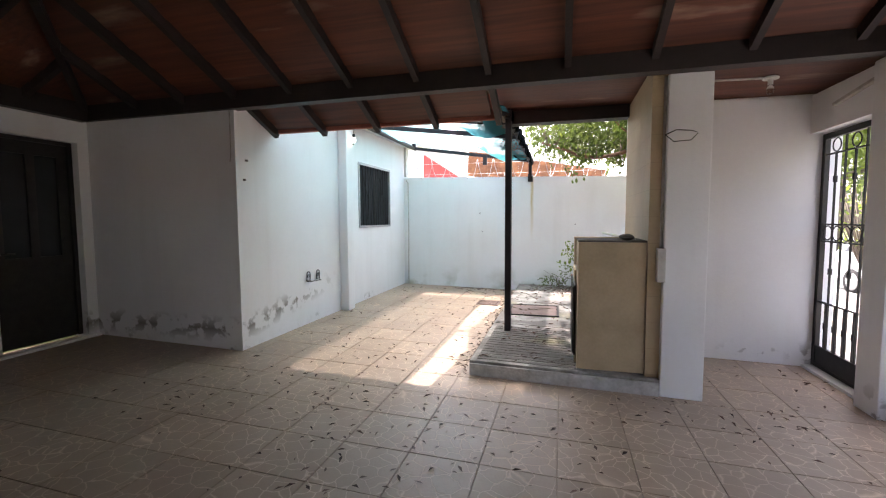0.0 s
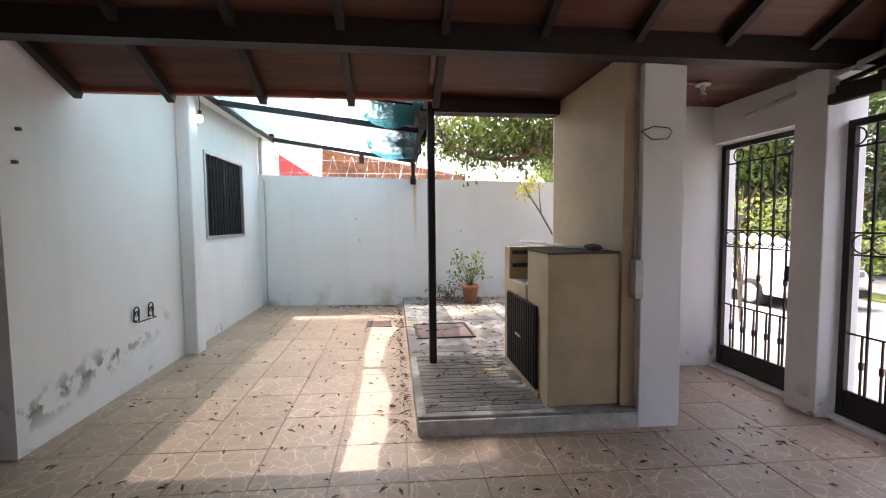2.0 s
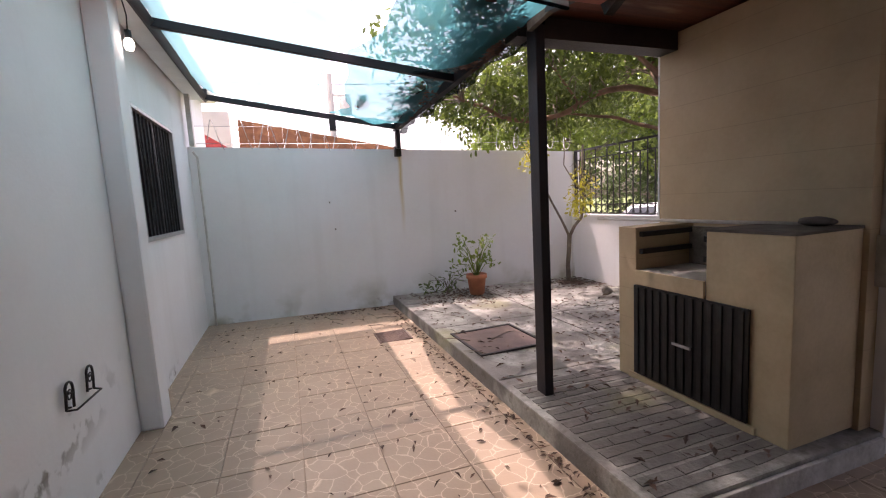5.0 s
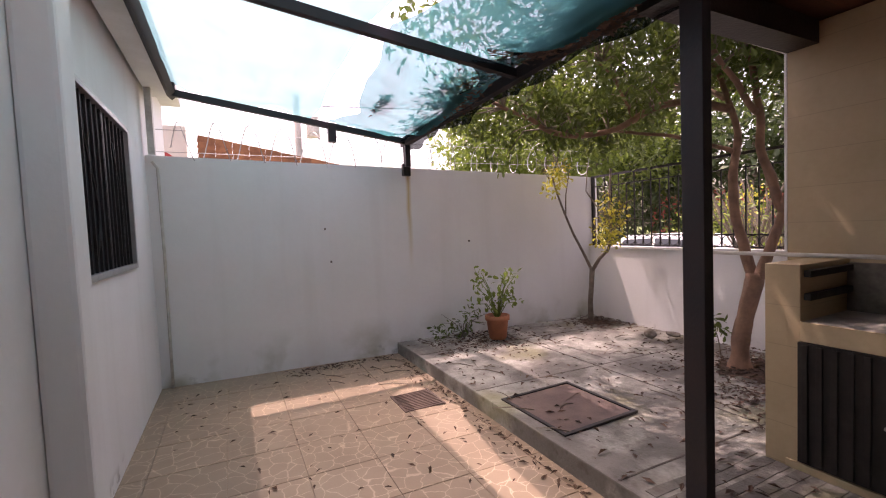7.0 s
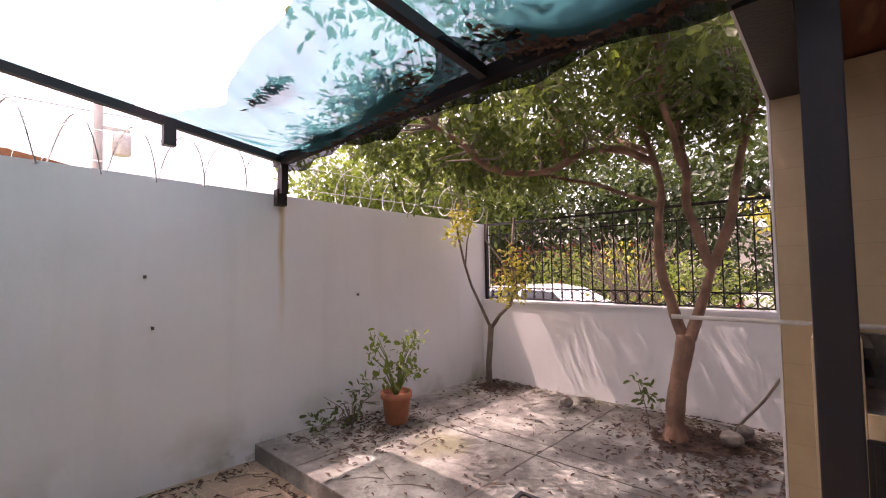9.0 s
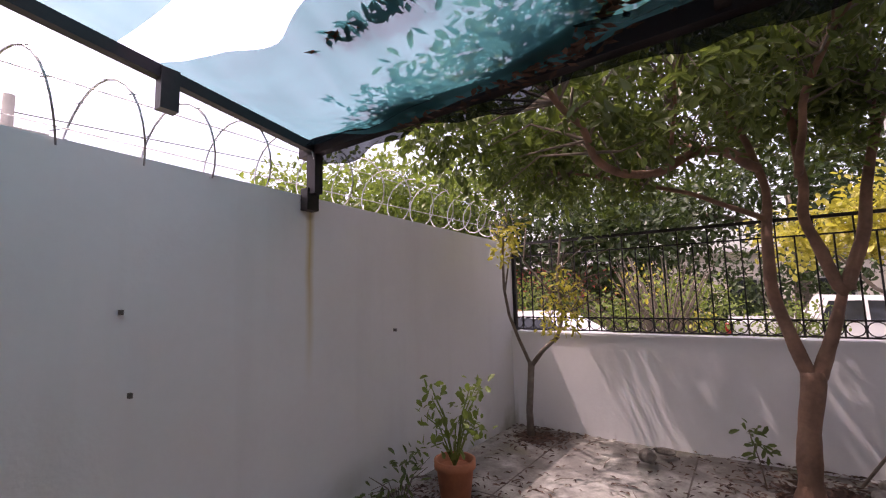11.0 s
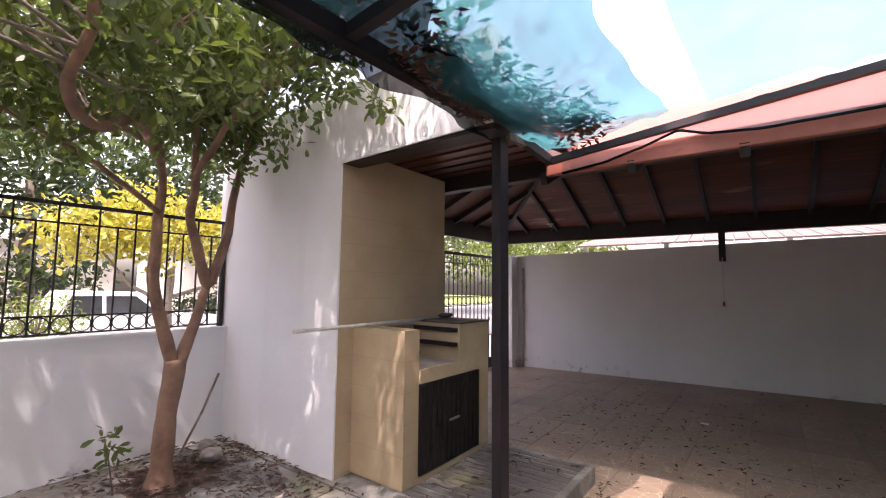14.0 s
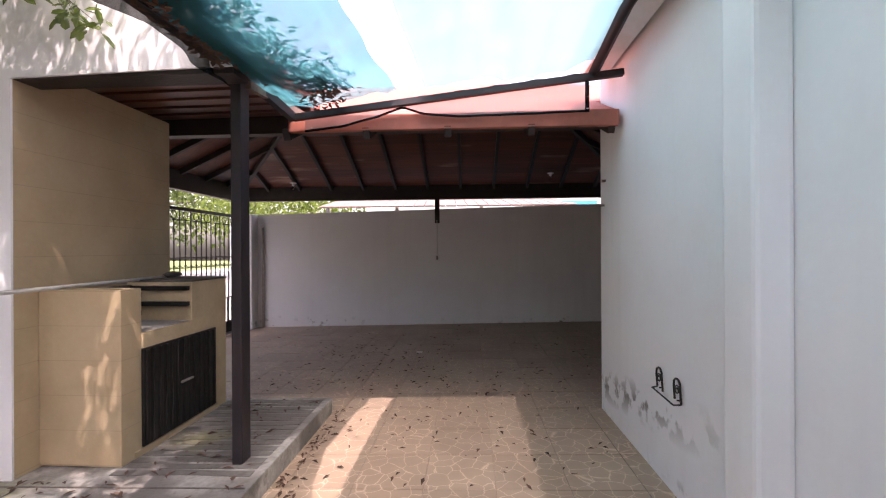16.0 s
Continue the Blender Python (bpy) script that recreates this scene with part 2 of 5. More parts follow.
CONCRETE = material("weathered concrete", (0.45, 0.44, 0.40), (0.175, 0.17, 0.15), 0.85, scale=7, fine=50, bump=0.5, extra=concrete_stain)
# Darker than CONCRETE: dirt plus the roof's shade, put into the colour.
RIBBED_SHADED = material("dirty combed concrete with painted roof shade", (0.20, 0.19, 0.175), (0.09, 0.085, 0.075), 0.9, scale=5, fine=45, bump=0.6, extra=concrete_stain)
RISER = material("dirty white riser paint", (0.62, 0.61, 0.58), (0.3, 0.28, 0.25), 0.85, scale=9, fine=40, bump=0.4)
DIRT = material("dark leaf soil", (0.11, 0.065, 0.045), (0.045, 0.028, 0.02), 0.95, scale=20, bump=0.8)
RUSTPLATE = material("rusty hatch plate", (0.19, 0.13, 0.11), (0.10, 0.07, 0.062), 0.65, metal=0.2, scale=6)
STONE = material("grey stone", (0.24, 0.22, 0.19), (0.12, 0.1, 0.085), 0.9, scale=16, bump=0.6)
TERRA = material("terracotta", (0.50, 0.19, 0.095), (0.36, 0.13, 0.07), 0.8, scale=12)
BARK = material("smooth reddish bark", (0.31, 0.175, 0.115), (0.14, 0.08, 0.055), 0.8, scale=7, fine=45, bump=0.5)
TWIG = material("grey twig bark", (0.22, 0.18, 0.14), (0.12, 0.095, 0.075), 0.85, scale=18)
LITTER = material("dry fallen leaf", (0.105, 0.058, 0.036), (0.05, 0.028, 0.02), 0.8, scale=25, extra=random_shade(0.5, 1.6, True))
ASPHALT = material("worn asphalt", (0.20, 0.195, 0.19), (0.13, 0.125, 0.12), 0.9, scale=1.5, fine=80, bump=0.5)
PAVING = material("sunlit pavement concrete", (0.34, 0.32, 0.29), (0.25, 0.235, 0.21), 0.9, scale=2, fine=50)
GRASS = material("rough grass", (0.16, 0.2, 0.05), (0.09, 0.12, 0.03), 0.95, scale=3, fine=90, bump=1.0)
CARWHITE = material("white car paint", (0.8, 0.8, 0.8), (0.76, 0.76, 0.76), 0.2, scale=3, bump=0.0)
RUBBER = material("tyre rubber", (0.025, 0.025, 0.025), rough=0.85, scale=30)
LAMPRED = material("red lamp plastic", (0.5, 0.02, 0.02), rough=0.3, scale=30)
REDCLOTH = material("faded red awning", (0.45, 0.06, 0.055), (0.34, 0.045, 0.04), 0.8, scale=3)
ORANGETILE = material("orange roof tile", (0.32, 0.135, 0.06), (0.17, 0.065, 0.03), 0.8, scale=8, fine=40, bump=0.5, extra=random_shade(0.75, 1.2, True))
FARWALL = material("pale house render", (0.66, 0.62, 0.56), (0.54, 0.5, 0.45), 0.85, scale=2)
REDWALL = material("brick red render", (0.45, 0.10, 0.08), (0.34, 0.08, 0.06), 0.85, scale=2)
CURTAIN = material("dark curtain", (0.05, 0.053, 0.057), (0.03, 0.031, 0.034), 0.9, scale=6)


def leafy(name, base, dark, through_light=0.35):
    m = material(name, base, dark, 0.42, scale=3.0, fine=30, bump=0.0, spread=0.4, extra=random_shade(0.55, 1.5, True))
    nt = m.node_tree
    out = nt.nodes["Material Output"]
    bsdf = nt.nodes["Principled BSDF"]
    tr = nt.nodes.new("ShaderNodeBsdfTranslucent")
    tr.inputs[0].default_value = (base[0] * 1.5, base[1] * 1.6, base[2] * 0.8, 1)
    mix = nt.nodes.new("ShaderNodeMixShader")
    mix.inputs[0].default_value = through_light
    nt.links.new(bsdf.outputs[0], mix.inputs[1])
    nt.links.new(tr.outputs[0], mix.inputs[2])
    nt.links.new(mix.outputs[0], out.inputs[0])
    return m


LEAF = leafy("leathery green leaf", (0.105, 0.14, 0.05), (0.06, 0.085, 0.03), 0.42)
LEAFNEW = leafy("fresh green leaf", (0.165, 0.215, 0.06), (0.105, 0.145, 0.038), 0.45)
LEAFYELLOW = leafy("yellow green leaf", (0.38, 0.33, 0.07), (0.24, 0.25, 0.05), 0.45)
LEAFDARK = leafy("dark green leaf", (0.055, 0.085, 0.028), (0.03, 0.05, 0.018), 0.25)


def netting(name, tint, solid, holes):
    """Woven shade cloth: part thread that scatters light, part open mesh."""
    m = bpy.data.materials.new(name)
    m.use_nodes = True
    nt = m.node_tree
    nt.nodes.remove(nt.nodes["Principled BSDF"])
    out = nt.nodes["Material Output"]
    geo = nt.nodes.new("ShaderNodeNewGeometry")
    dif, tra, opn = (nt.nodes.new("ShaderNodeBsdf" + k) for k in ("Diffuse", "Translucent", "Transparent"))
    var = noise_of(nt, geo, 2.5, 6, (1.0, 3.0, 1.0))
    col = blend(nt, var, tuple(c * 0.7 for c in tint), tint)
    for n in (dif, tra):
        nt.links.new(col, n.inputs[0])
    opn.inputs[0].default_value = (*[0.8 + 0.2 * c for c in tint], 1)
    a, b = nt.nodes.new("ShaderNodeMixShader"), nt.nodes.new("ShaderNodeMixShader")
    a.inputs[0].default_value = 0.62
    nt.links.new(dif.outputs[0], a.inputs[1])
    nt.links.new(tra.outputs[0], a.inputs[2])
    f = maths(nt, "MULTIPLY_ADD", var, 0.25)
    f.node.inputs[2].default_value = holes - 0.125
    nt.links.new(f, b.inputs[0])
    nt.links.new(a.outputs[0], b.inputs[1])
    nt.links.new(opn.outputs[0], b.inputs[2])
    nt.links.new(b.outputs[0], out.inputs[0])
    return m


NET = netting("teal shade cloth", (0.165, 0.395, 0.425), 0.6, 0.22)
# Darker copy of NET for the outer panel: tree shade is in the tint.
NETSHADED = netting("doubled dirty teal shade cloth with painted tree shade", (0.06, 0.25, 0.28), 0.6, 0.26)
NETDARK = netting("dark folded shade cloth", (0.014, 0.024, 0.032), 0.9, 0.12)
SCREEN = netting("grey insect screen", (0.13, 0.14, 0.15), 0.8, 0.2)
NETOLD = netting("faded grey netting", (0.55, 0.53, 0.52), 0.5, 0.55)


def clear(name, tint=(1, 1, 1), rough=0.0):
    m = bpy.data.materials.new(name)
    m.use_nodes = True
    b = m.node_tree.nodes["Principled BSDF"]
    b.inputs["Base Color"].default_value = (*tint, 1)
    b.inputs["Roughness"].default_value = rough
    b.inputs["Transmission Weight"].default_value = 1.0
    b.inputs["IOR"].default_value = 1.45
    return m


GLASS = clear("window glass", (0.8, 0.85, 0.85))
BULBGLASS = clear("bulb glass", (0.95, 0.95, 0.92), 0.15)
BULBLIT = bpy.data.materials.new("lit bulb")
BULBLIT.use_nodes = True
BULBLIT.node_tree.nodes["Principled BSDF"].inputs["Emission Color"].default_value = (1.0, 0.93, 0.8, 1)
BULBLIT.node_tree.nodes["Principled BSDF"].inputs["Emission Strength"].default_value = 6.0
CARGLASS = material("tinted car glass", (0.03, 0.035, 0.04), (0.02, 0.022, 0.025), 0.08, scale=4, bump=0.0)


# ---------- building blocks ----------
def box(bm, x0, y0, z0, x1, y1, z1, bevel=0.0):
    r = bmesh.ops.create_cube(bm, size=1.0)
    for v in r["verts"]:
        v.co = Vector((x0 + (v.co.x + 0.5) * (x1 - x0), y0 + (v.co.y + 0.5) * (y1 - y0), z0 + (v.co.z + 0.5) * (z1 - z0)))
    if bevel:
        edges = list({e for v in r["verts"] for e in v.link_edges})
        bmesh.ops.bevel(bm, geom=edges, offset=bevel, segments=2, affect="EDGES", profile=0.6)
    return bm


def tube(bm, points, radii, n=8, caps=True):
    """A round limb through points, with a radius at each."""
    pts = [Vector(p) for p in points]
    if not hasattr(radii, "__len__"):
        radii = [radii] * len(pts)
    rings, side = [], None
    for i, p in enumerate(pts):
        d = (pts[min(i + 1, len(pts) - 1)] - pts[max(i - 1, 0)]).normalized()
        if side is None:
            side = d.cross(Vector((0, 0, 1)) if abs(d.z) < 0.9 else Vector((1, 0, 0))).normalized()
        side = (side - d * side.dot(d)).normalized()
        up = d.cross(side)
        rings.append([bm.verts.new(p + radii[i] * (math.cos(2 * math.pi * k / n) * side + math.sin(2 * math.pi * k / n) * up)) for k in range(n)])
    for a, b in zip(rings, rings[1:]):
        for k in range(n):
            f = bm.faces.new((a[k], a[(k + 1) % n], b[(k + 1) % n], b[k]))
            f.smooth = True
    if caps:
        bm.faces.new(rings[0][::-1])
        bm.faces.new(rings[-1])
    return bm


def bar(bm, a, b, w, h):
    """A straight square bar from a to b, w wide across and h deep."""
    a, b = Vector(a), Vector(b)
    d = (b - a).normalized()
    s = d.cross(Vector((0, 0, 1)) if abs(d.z) < 0.95 else Vector((0, 1, 0))).normalized()
    u = s.cross(d)
    quad = [[bm.verts.new(p + s * w / 2 * i + u * h / 2 * j) for i, j in ((-1, -1), (1, -1), (1, 1), (-1, 1))] for p in (a, b)]
    for k in range(4):
        bm.faces.new((quad[0][k], quad[0][(k + 1) % 4], quad[1][(k + 1) % 4], quad[1][k]))
    bm.faces.new(quad[0][::-1])
    bm.faces.new(quad[1])
    return bm


def lathe(bm, profile, n=20, centre=(0, 0, 0)):
    rings = [[bm.verts.new((centre[0] + r * math.cos(2 * math.pi * k / n), centre[1] + r * math.sin(2 * math.pi * k / n), centre[2] + z)) for k in range(n)] for r, z in profile]
    for a, b in zip(rings, rings[1:]):
        for k in range(n):
            bm.faces.new((a[k], a[(k + 1) % n], b[(k + 1) % n], b[k])).smooth = True
    bm.faces.new(rings[0][::-1])
    bm.faces.new(rings[-1])
    return bm


FALL = 0.0227
LAID = ("pergola", "garden_slab", "floor")


def fall(x):
    """The yard falls gently towards the street."""
    return -FALL * x


def part(name, bm, mat, parent=None, label="", level=False):
    """Links a bmesh as one mesh object under a thing or a part. What stands on the yard by itself follows its fall."""
    if not level and (parent is None or parent.name in LAID):
        for v in bm.verts:
            v.co.z += fall(max(-6.0, min(v.co.x, 2.6)))
    me = bpy.data.meshes.new(name)
    bmesh.ops.recalc_face_normals(bm, faces=bm.faces)
    bm.to_mesh(me)
    bm.free()
    me.materials.append(mat)
    ob = new(name, me)
    if parent:
        ob.parent = parent
    if label:
        ob["label"] = label
    return ob


def empty(name, label, category, group="", kind="", at=(0, 0, 0)):
    e = tagged(new(name), label, category, group, kind)
    e.empty_display_size = 0.1
    e.location = (at[0], at[1], at[2] + fall(max(-6.0, min(at[0], 2.6))))
    return e


def boxes(*rows, bevel=0.0):
    bm = bmesh.new()
    for r in rows:
        box(bm, *r, bevel=bevel)
    return bm


def structure(name, bm, mat, label, category, level=False):
    return tagged(part(name, bm, mat, level=level), label, category, kind="structure")


# ---------- ground, floors ----------
bm = bmesh.new()
for x0, x1 in ((-60, -6.0), (-6.0, 2.6), (2.6, 80)):
    bm.faces.new([bm.verts.new(p) for p in ((x0, -60, -0.16), (x1, -60, -0.16), (x1, 80, -0.16), (x0, 80, -0.16))])
bmesh.ops.remove_doubles(bm, verts=bm.verts, dist=0.001)
structure("ground", bm, GRASS, "rough green grass and bare earth round the houses", "ground")
structure("road", boxes((5.6, -60, -0.3, 16.5, 80, -0.10)), ASPHALT, "worn grey asphalt street outside the gates", "road")
structure("pavement", boxes((2.6, -20, -0.3, 5.6, 40, -0.02), bevel=0.015), PAVING, "bright sunlit concrete pavement outside the gates", "pavement")
structure("pavement_far", boxes((16.5, -60, -0.3, 19.4, 80, -0.04), bevel=0.015), PAVING, "pale concrete pavement across the street", "pavement")
floor = structure("floor", boxes((-5.25, -1.05, -0.3, 2.6, 8.3, -0.004)), GROUT, "beige glazed tile floor printed with irregular stones", "floor")

slab = structure("garden_slab", boxes((-0.72, 3.57, -0.1, 0.86, 8.26, 0.135), (0.86, 4.96, -0.1, 2.38, 8.26, 0.135), bevel=0.012), CONCRETE,
                 "raised weathered grey concrete slab strewn with leaves", "slab")
bm = bmesh.new()
for i in range(16):
    y = 3.66 + i * 0.08
    for k in range(7):
        x = -0.66 + k * 0.123
        bar(bm, (x, y + 0.006 * math.sin(i * 3 + k), 0.134), (x + 0.122, y + 0.006 * math.sin(i * 3 + k + 1), 0.134), 0.058 + 0.004 * math.sin(i * 5.1 + k * 1.7), 0.009 + 0.002 * math.sin(i * 2.3 + k * 2.9))
part("rib", bm, RIBBED_SHADED, slab, "combed ridges in the concrete")
part("riser", boxes((-0.715, 3.549, -0.01, 0.842, 3.572, 0.112), bevel=0.006), RISER, slab, "white painted plaster on the riser")
bm = bmesh.new()
for y in (5.02, 6.45, 7.62):
    bar(bm, (-0.7, y, 0.135), (2.36, y, 0.135), 0.012, 0.004)
for x in (0.62,):
    bar(bm, (x, 5.05, 0.135), (x, 8.2, 0.135), 0.012, 0.004)
part("joint", bm, SOOT, slab, "dark joint lines in the concrete")


# ---------- walls ----------
structure("wall_house", boxes((-3.25, 3.68, -0.1, -3.085, 6.175, 3.05), (-3.25, 7.465, 0, -3.085, 8.46, 3.05), (-3.25, 6.175, 0, -3.085, 7.465, 1.21), (-3.25, 6.175, 2.265, -3.085, 7.465, 3.05)),
          WHITE, "white painted house wall with damp scars near the floor", "wall")
structure("wall_recess", boxes((-5.25, 3.49, 0, -3.085, 3.68, 3.05)), WHITE, "white painted wall in the deep shade of the roof", "wall")
structure("wall_door", boxes((-5.25, -0.87, 0, -5.05, 2.60, 2.5), (-5.25, 3.38, 0, -5.05, 3.49, 2.5), (-5.25, 2.60, 2.15, -5.05, 3.38, 2.5)), WHITE, "white painted wall round the dark house door", "wall")
structure("wall_south", boxes((-5.25, -1.05, 0, 2.2, -0.87, 2.2)), WHITE, "white boundary wall below the carport beam", "wall")
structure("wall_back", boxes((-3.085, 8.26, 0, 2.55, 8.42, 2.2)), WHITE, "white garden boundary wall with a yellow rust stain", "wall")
structure("wall_fence", boxes((2.38, 4.96, 0, 2.55, 8.26, 1.155), (2.36, 4.96, 1.155, 2.57, 8.26, 1.18)), WHITE, "low white garden wall under an iron fence", "wall")
structure("wall_partition", boxes((0.86, 4.80, 0, 2.6, 4.96, 2.62), (0.738, 4.947, 0.1, 0.86, 4.96, 2.62), (-0.6, 4.82, 2.62, 2.6, 4.96, 3.1), (-0.6, 4.945, 2.495, 0.738, 4.96, 2.62)), WHITE,
          "white wall between entry and garden with lintel over the grill", "wall")
structure("wall_gate_header", boxes((2.34, 3.86, 2.26, 2.6, 4.80, 2.62)), WHITE, "white lintel over the entry gate", "wall")
structure("pillar_entry", boxes((2.285, 3.595, 0, 2.62, 3.86, 2.62), bevel=0.012), WHITE, "white painted square gate pillar", "pillar")
structure("pillar_corner", boxes((2.2, -1.05, 0, 2.62, -0.62, 2.2), bevel=0.012), WHITE, "white painted corner pillar beside the car gate", "pillar")
structure("pillar_grill", boxes((0.845, 3.56, 0, 1.155, 3.92, 2.54), bevel=0.01), WHITE, "white painted pillar beside the grill", "pillar")
structure("wall_grill", boxes((0.74, 3.62, 0.135, 0.86, 4.945, 2.62), bevel=0.004), BEIGE, "beige painted block wall behind the grill", "wall")
structure("pilaster", boxes((-3.085, 5.53, 0, -2.945, 5.73, 2.86), bevel=0.02), WHITE, "white pilaster on the house wall", "pilaster")
structure("soffit", boxes((-3.05, 3.7, 2.86, -2.86, 8.46, 3.05), bevel=0.01), TRIM, "white roof overhang along the house wall", "soffit", True)
structure("threshold", boxes((-5.06, 2.5, 0, -4.98, 3.47, 0.03), bevel=0.006), TRIM, "pale sill strip at the house door", "sill")
structure("house_roof", boxes((-9, 3.68, 3.05, -2.86, 9.5, 3.2)), TRIM, "flat white roof of the house", "roof", True)
structure("house_body", boxes((-9, -1.05, 0, -5.9, 3.48, 3.0), (-9, 8.46, 0, -3.06, 9.5, 3.05), (-9, 3.48, 0, -8.8, 9.5, 3.05)), WHITE, "white outer walls of the house", "wall")


# ---------- carport roof ----------
def beam_z(x):
    return 2.512


S, R0, RY = 0.46, 2.67, 1.31
XE, XW = 2.6, -5.05
RX1, RX0 = XE - (3.5 - RY), XW + (3.5 - RY)


def slope_north(y):
    return R0 + (3.5 - y) * S


def courses(quads):
    """Lapped board courses over a slope: each row of quads gives the four corners of the slope and the number of boards up it."""
    bm = bmesh.new()
    for (a, b, c, d), count in quads:
        a, b, c, d = map(Vector, (a, b, c, d))
        for i in range(count):
            t0, t1 = i / count + 0.012 / count, (i + 1) / count - 0.012 / count
            low = [a.lerp(d, t0), b.lerp(c, t0), b.lerp(c, t1), a.lerp(d, t1)]
            lift = [0.018, 0.018, 0.0, 0.0]
            lower = [bm.verts.new(p + Vector((0, 0, -l))) for p, l in zip(low, lift)]
            upper = [bm.verts.new(p + Vector((0, 0, 0.022))) for p in low]
            bm.faces.new(lower)
            bm.faces.new(upper[::-1])
            for k in range(4):
                bm.faces.new((lower[k], lower[(k + 1) % 4], upper[(k + 1) % 4], upper[k]))
    return bm


ridge = slope_north(RY)
low = R0
yn, ys = 4.05, -0.95
north = [(XW, 3.5, low), (XE, 3.5, low), (RX1, RY, ridge), (RX0, RY, ridge)]
eave = [(-3.04, yn, slope_north(yn)), (-0.6, yn, slope_north(yn)), (-0.6, 3.5, low), (-3.04, 3.5, low)]
south = [(XE, ys, low), (XW, ys, low), (RX0, RY, ridge), (RX1, RY, ridge)]
east = [(XE, 3.5, low), (XE, ys, low), (RX1, RY, ridge), (RX1, RY - 0.001, ridge)]
west = [(XW, ys, low), (XW, 3.5, low), (RX0, RY, ridge), (RX0, RY - 0.001, ridge)]
structure("ceiling", courses([(north, 11), (eave, 3), (south, 11), (east, 11), (west, 11)]), BOARD, "red-brown lapped board ceiling of the hipped carport roof", "ceiling", True)
flat = [(-0.6, 4.84, 2.64), (2.6, 4.84, 2.60), (2.6, 3.56, 2.63), (-0.6, 3.56, 2.67)]
structure("ceiling_flat", courses([(flat, 7)]), BOARD, "brown plank ceiling over grill and entry", "ceiling", True)


def coat(corners, lift):
    bm = bmesh.new()
    lo = [bm.verts.new(Vector(p) + Vector((0, 0, lift))) for p in corners]
    hi = [bm.verts.new(Vector(p) + Vector((0, 0, lift + 0.05))) for p in corners]
    bm.faces.new(lo)
    bm.faces.new(hi[::-1])
    for k in range(4):
        bm.faces.new((lo[k], lo[(k + 1) % 4], hi[(k + 1) % 4], hi[k]))
    return bm


roof = empty("carport_roof", "red coated hipped roof over the carport", "roof", kind="structure")
for corners in ([(-3.04, yn + 0.03, slope_north(yn + 0.03)), (-0.58, yn + 0.03, slope_north(yn + 0.03)), (-0.58, 3.5, low), (-3.04, 3.5, low)], north, south, east, west):
    part("roof_coat", coat(corners, 0.026), REDCOAT, roof)
part("roof_coat", boxes((-0.6, 3.5, 2.70, 2.6, 4.82, 2.78)), REDCOAT, roof)
part("roof_edge", boxes((-3.045, 4.03, slope_north(4.05) - 0.045, -0.55, 4.085, slope_north(4.05) + 0.075), bevel=0.008), REDCOAT, roof, "red painted eave edge")

frame_roof = empty("roof_frame", "dark stained timber beams and rafters under the roof", "beams", kind="structure")


def sheared_beam(x0, x1, y0, y1, h):
    bm = boxes((x0, y0, 0, x1, y1, h))
    for v in bm.verts:
        v.co.z += beam_z(v.co.x)
    return bm


part("beam", sheared_beam(XW, XE, 3.44, 3.55, 0.165), DARKWOOD, frame_roof)
part("beam", boxes((XW, -0.98, 2.42, XE, -0.87, 2.69)), DARKWOOD, frame_roof)
part("beam", boxes((2.48, -0.87, 2.40, 2.59, 3.44, 2.69)), DARKWOOD, frame_roof)
part("beam", boxes((-5.05, -0.87, 2.50, -4.95, 3.44, 2.69)), DARKWOOD, frame_roof)
part("beam", boxes((-0.6, 4.78, 2.475, 0.735, 4.942, 2.61)), DARKWOOD, frame_roof)
part("ridge_beam", boxes((RX0, RY - 0.04, ridge - 0.14, RX1, RY + 0.04, ridge - 0.01)), DARKWOOD, frame_roof)
drop = Vector((0, 0, -0.055))
for k in range(12):
    x = -4.285 + k * 0.626
    reach = min(max((XE - x), 0.0), max(x - XW, 0.0), 3.5 - RY)
    top_y = 3.5 - reach
    y_low = yn + 0.02 if -3.0 < x < -0.5 else 3.5
    part("rafter", bar(bmesh.new(), Vector((x, y_low, slope_north(y_low))) + drop, Vector((x, top_y, slope_north(top_y))) + drop, 0.05, 0.085), DARKWOOD, frame_roof)
    part("rafter", bar(bmesh.new(), Vector((x, ys, low)) + drop, Vector((x, ys + reach, low + reach * S)) + drop, 0.05, 0.085), DARKWOOD, frame_roof)
part("rafter", bar(bmesh.new(), Vector((-3.0, yn, slope_north(yn))) + drop, Vector((-3.0, 3.5, low)) + drop, 0.05, 0.085), DARKWOOD, frame_roof)
for k in range(6):
    y = -0.3 + k * 0.635
    reach = 2.19 - abs(y - RY)
    for x, s in ((XE, -1), (XW, 1)):
        part("rafter", bar(bmesh.new(), Vector((x, y, low)) + drop, Vector((x + s * reach, y, low + reach * S)) + drop, 0.05, 0.085), DARKWOOD, frame_roof)
for x, s in ((XE, -1), (XW, 1)):
    for y in (3.5, ys):
        end = (RX1 if s < 0 else RX0, RY, ridge)
        part("hip_rafter", bar(bmesh.new(), Vector((x, y, low)) + drop, Vector(end) + drop, 0.06, 0.1), DARKWOOD, frame_roof)
part("post_stub", boxes((-1.375, -0.95, 1.96, -1.285, -0.855, 2.42)), IRON, frame_roof, "short black steel post on the wall")
part("eave_strut", bar(bmesh.new(), (-0.56, 4.7, 2.50), (-0.58, 3.56, 2.60), 0.035, 0.05), TWIG, frame_roof, "grey bare batten")

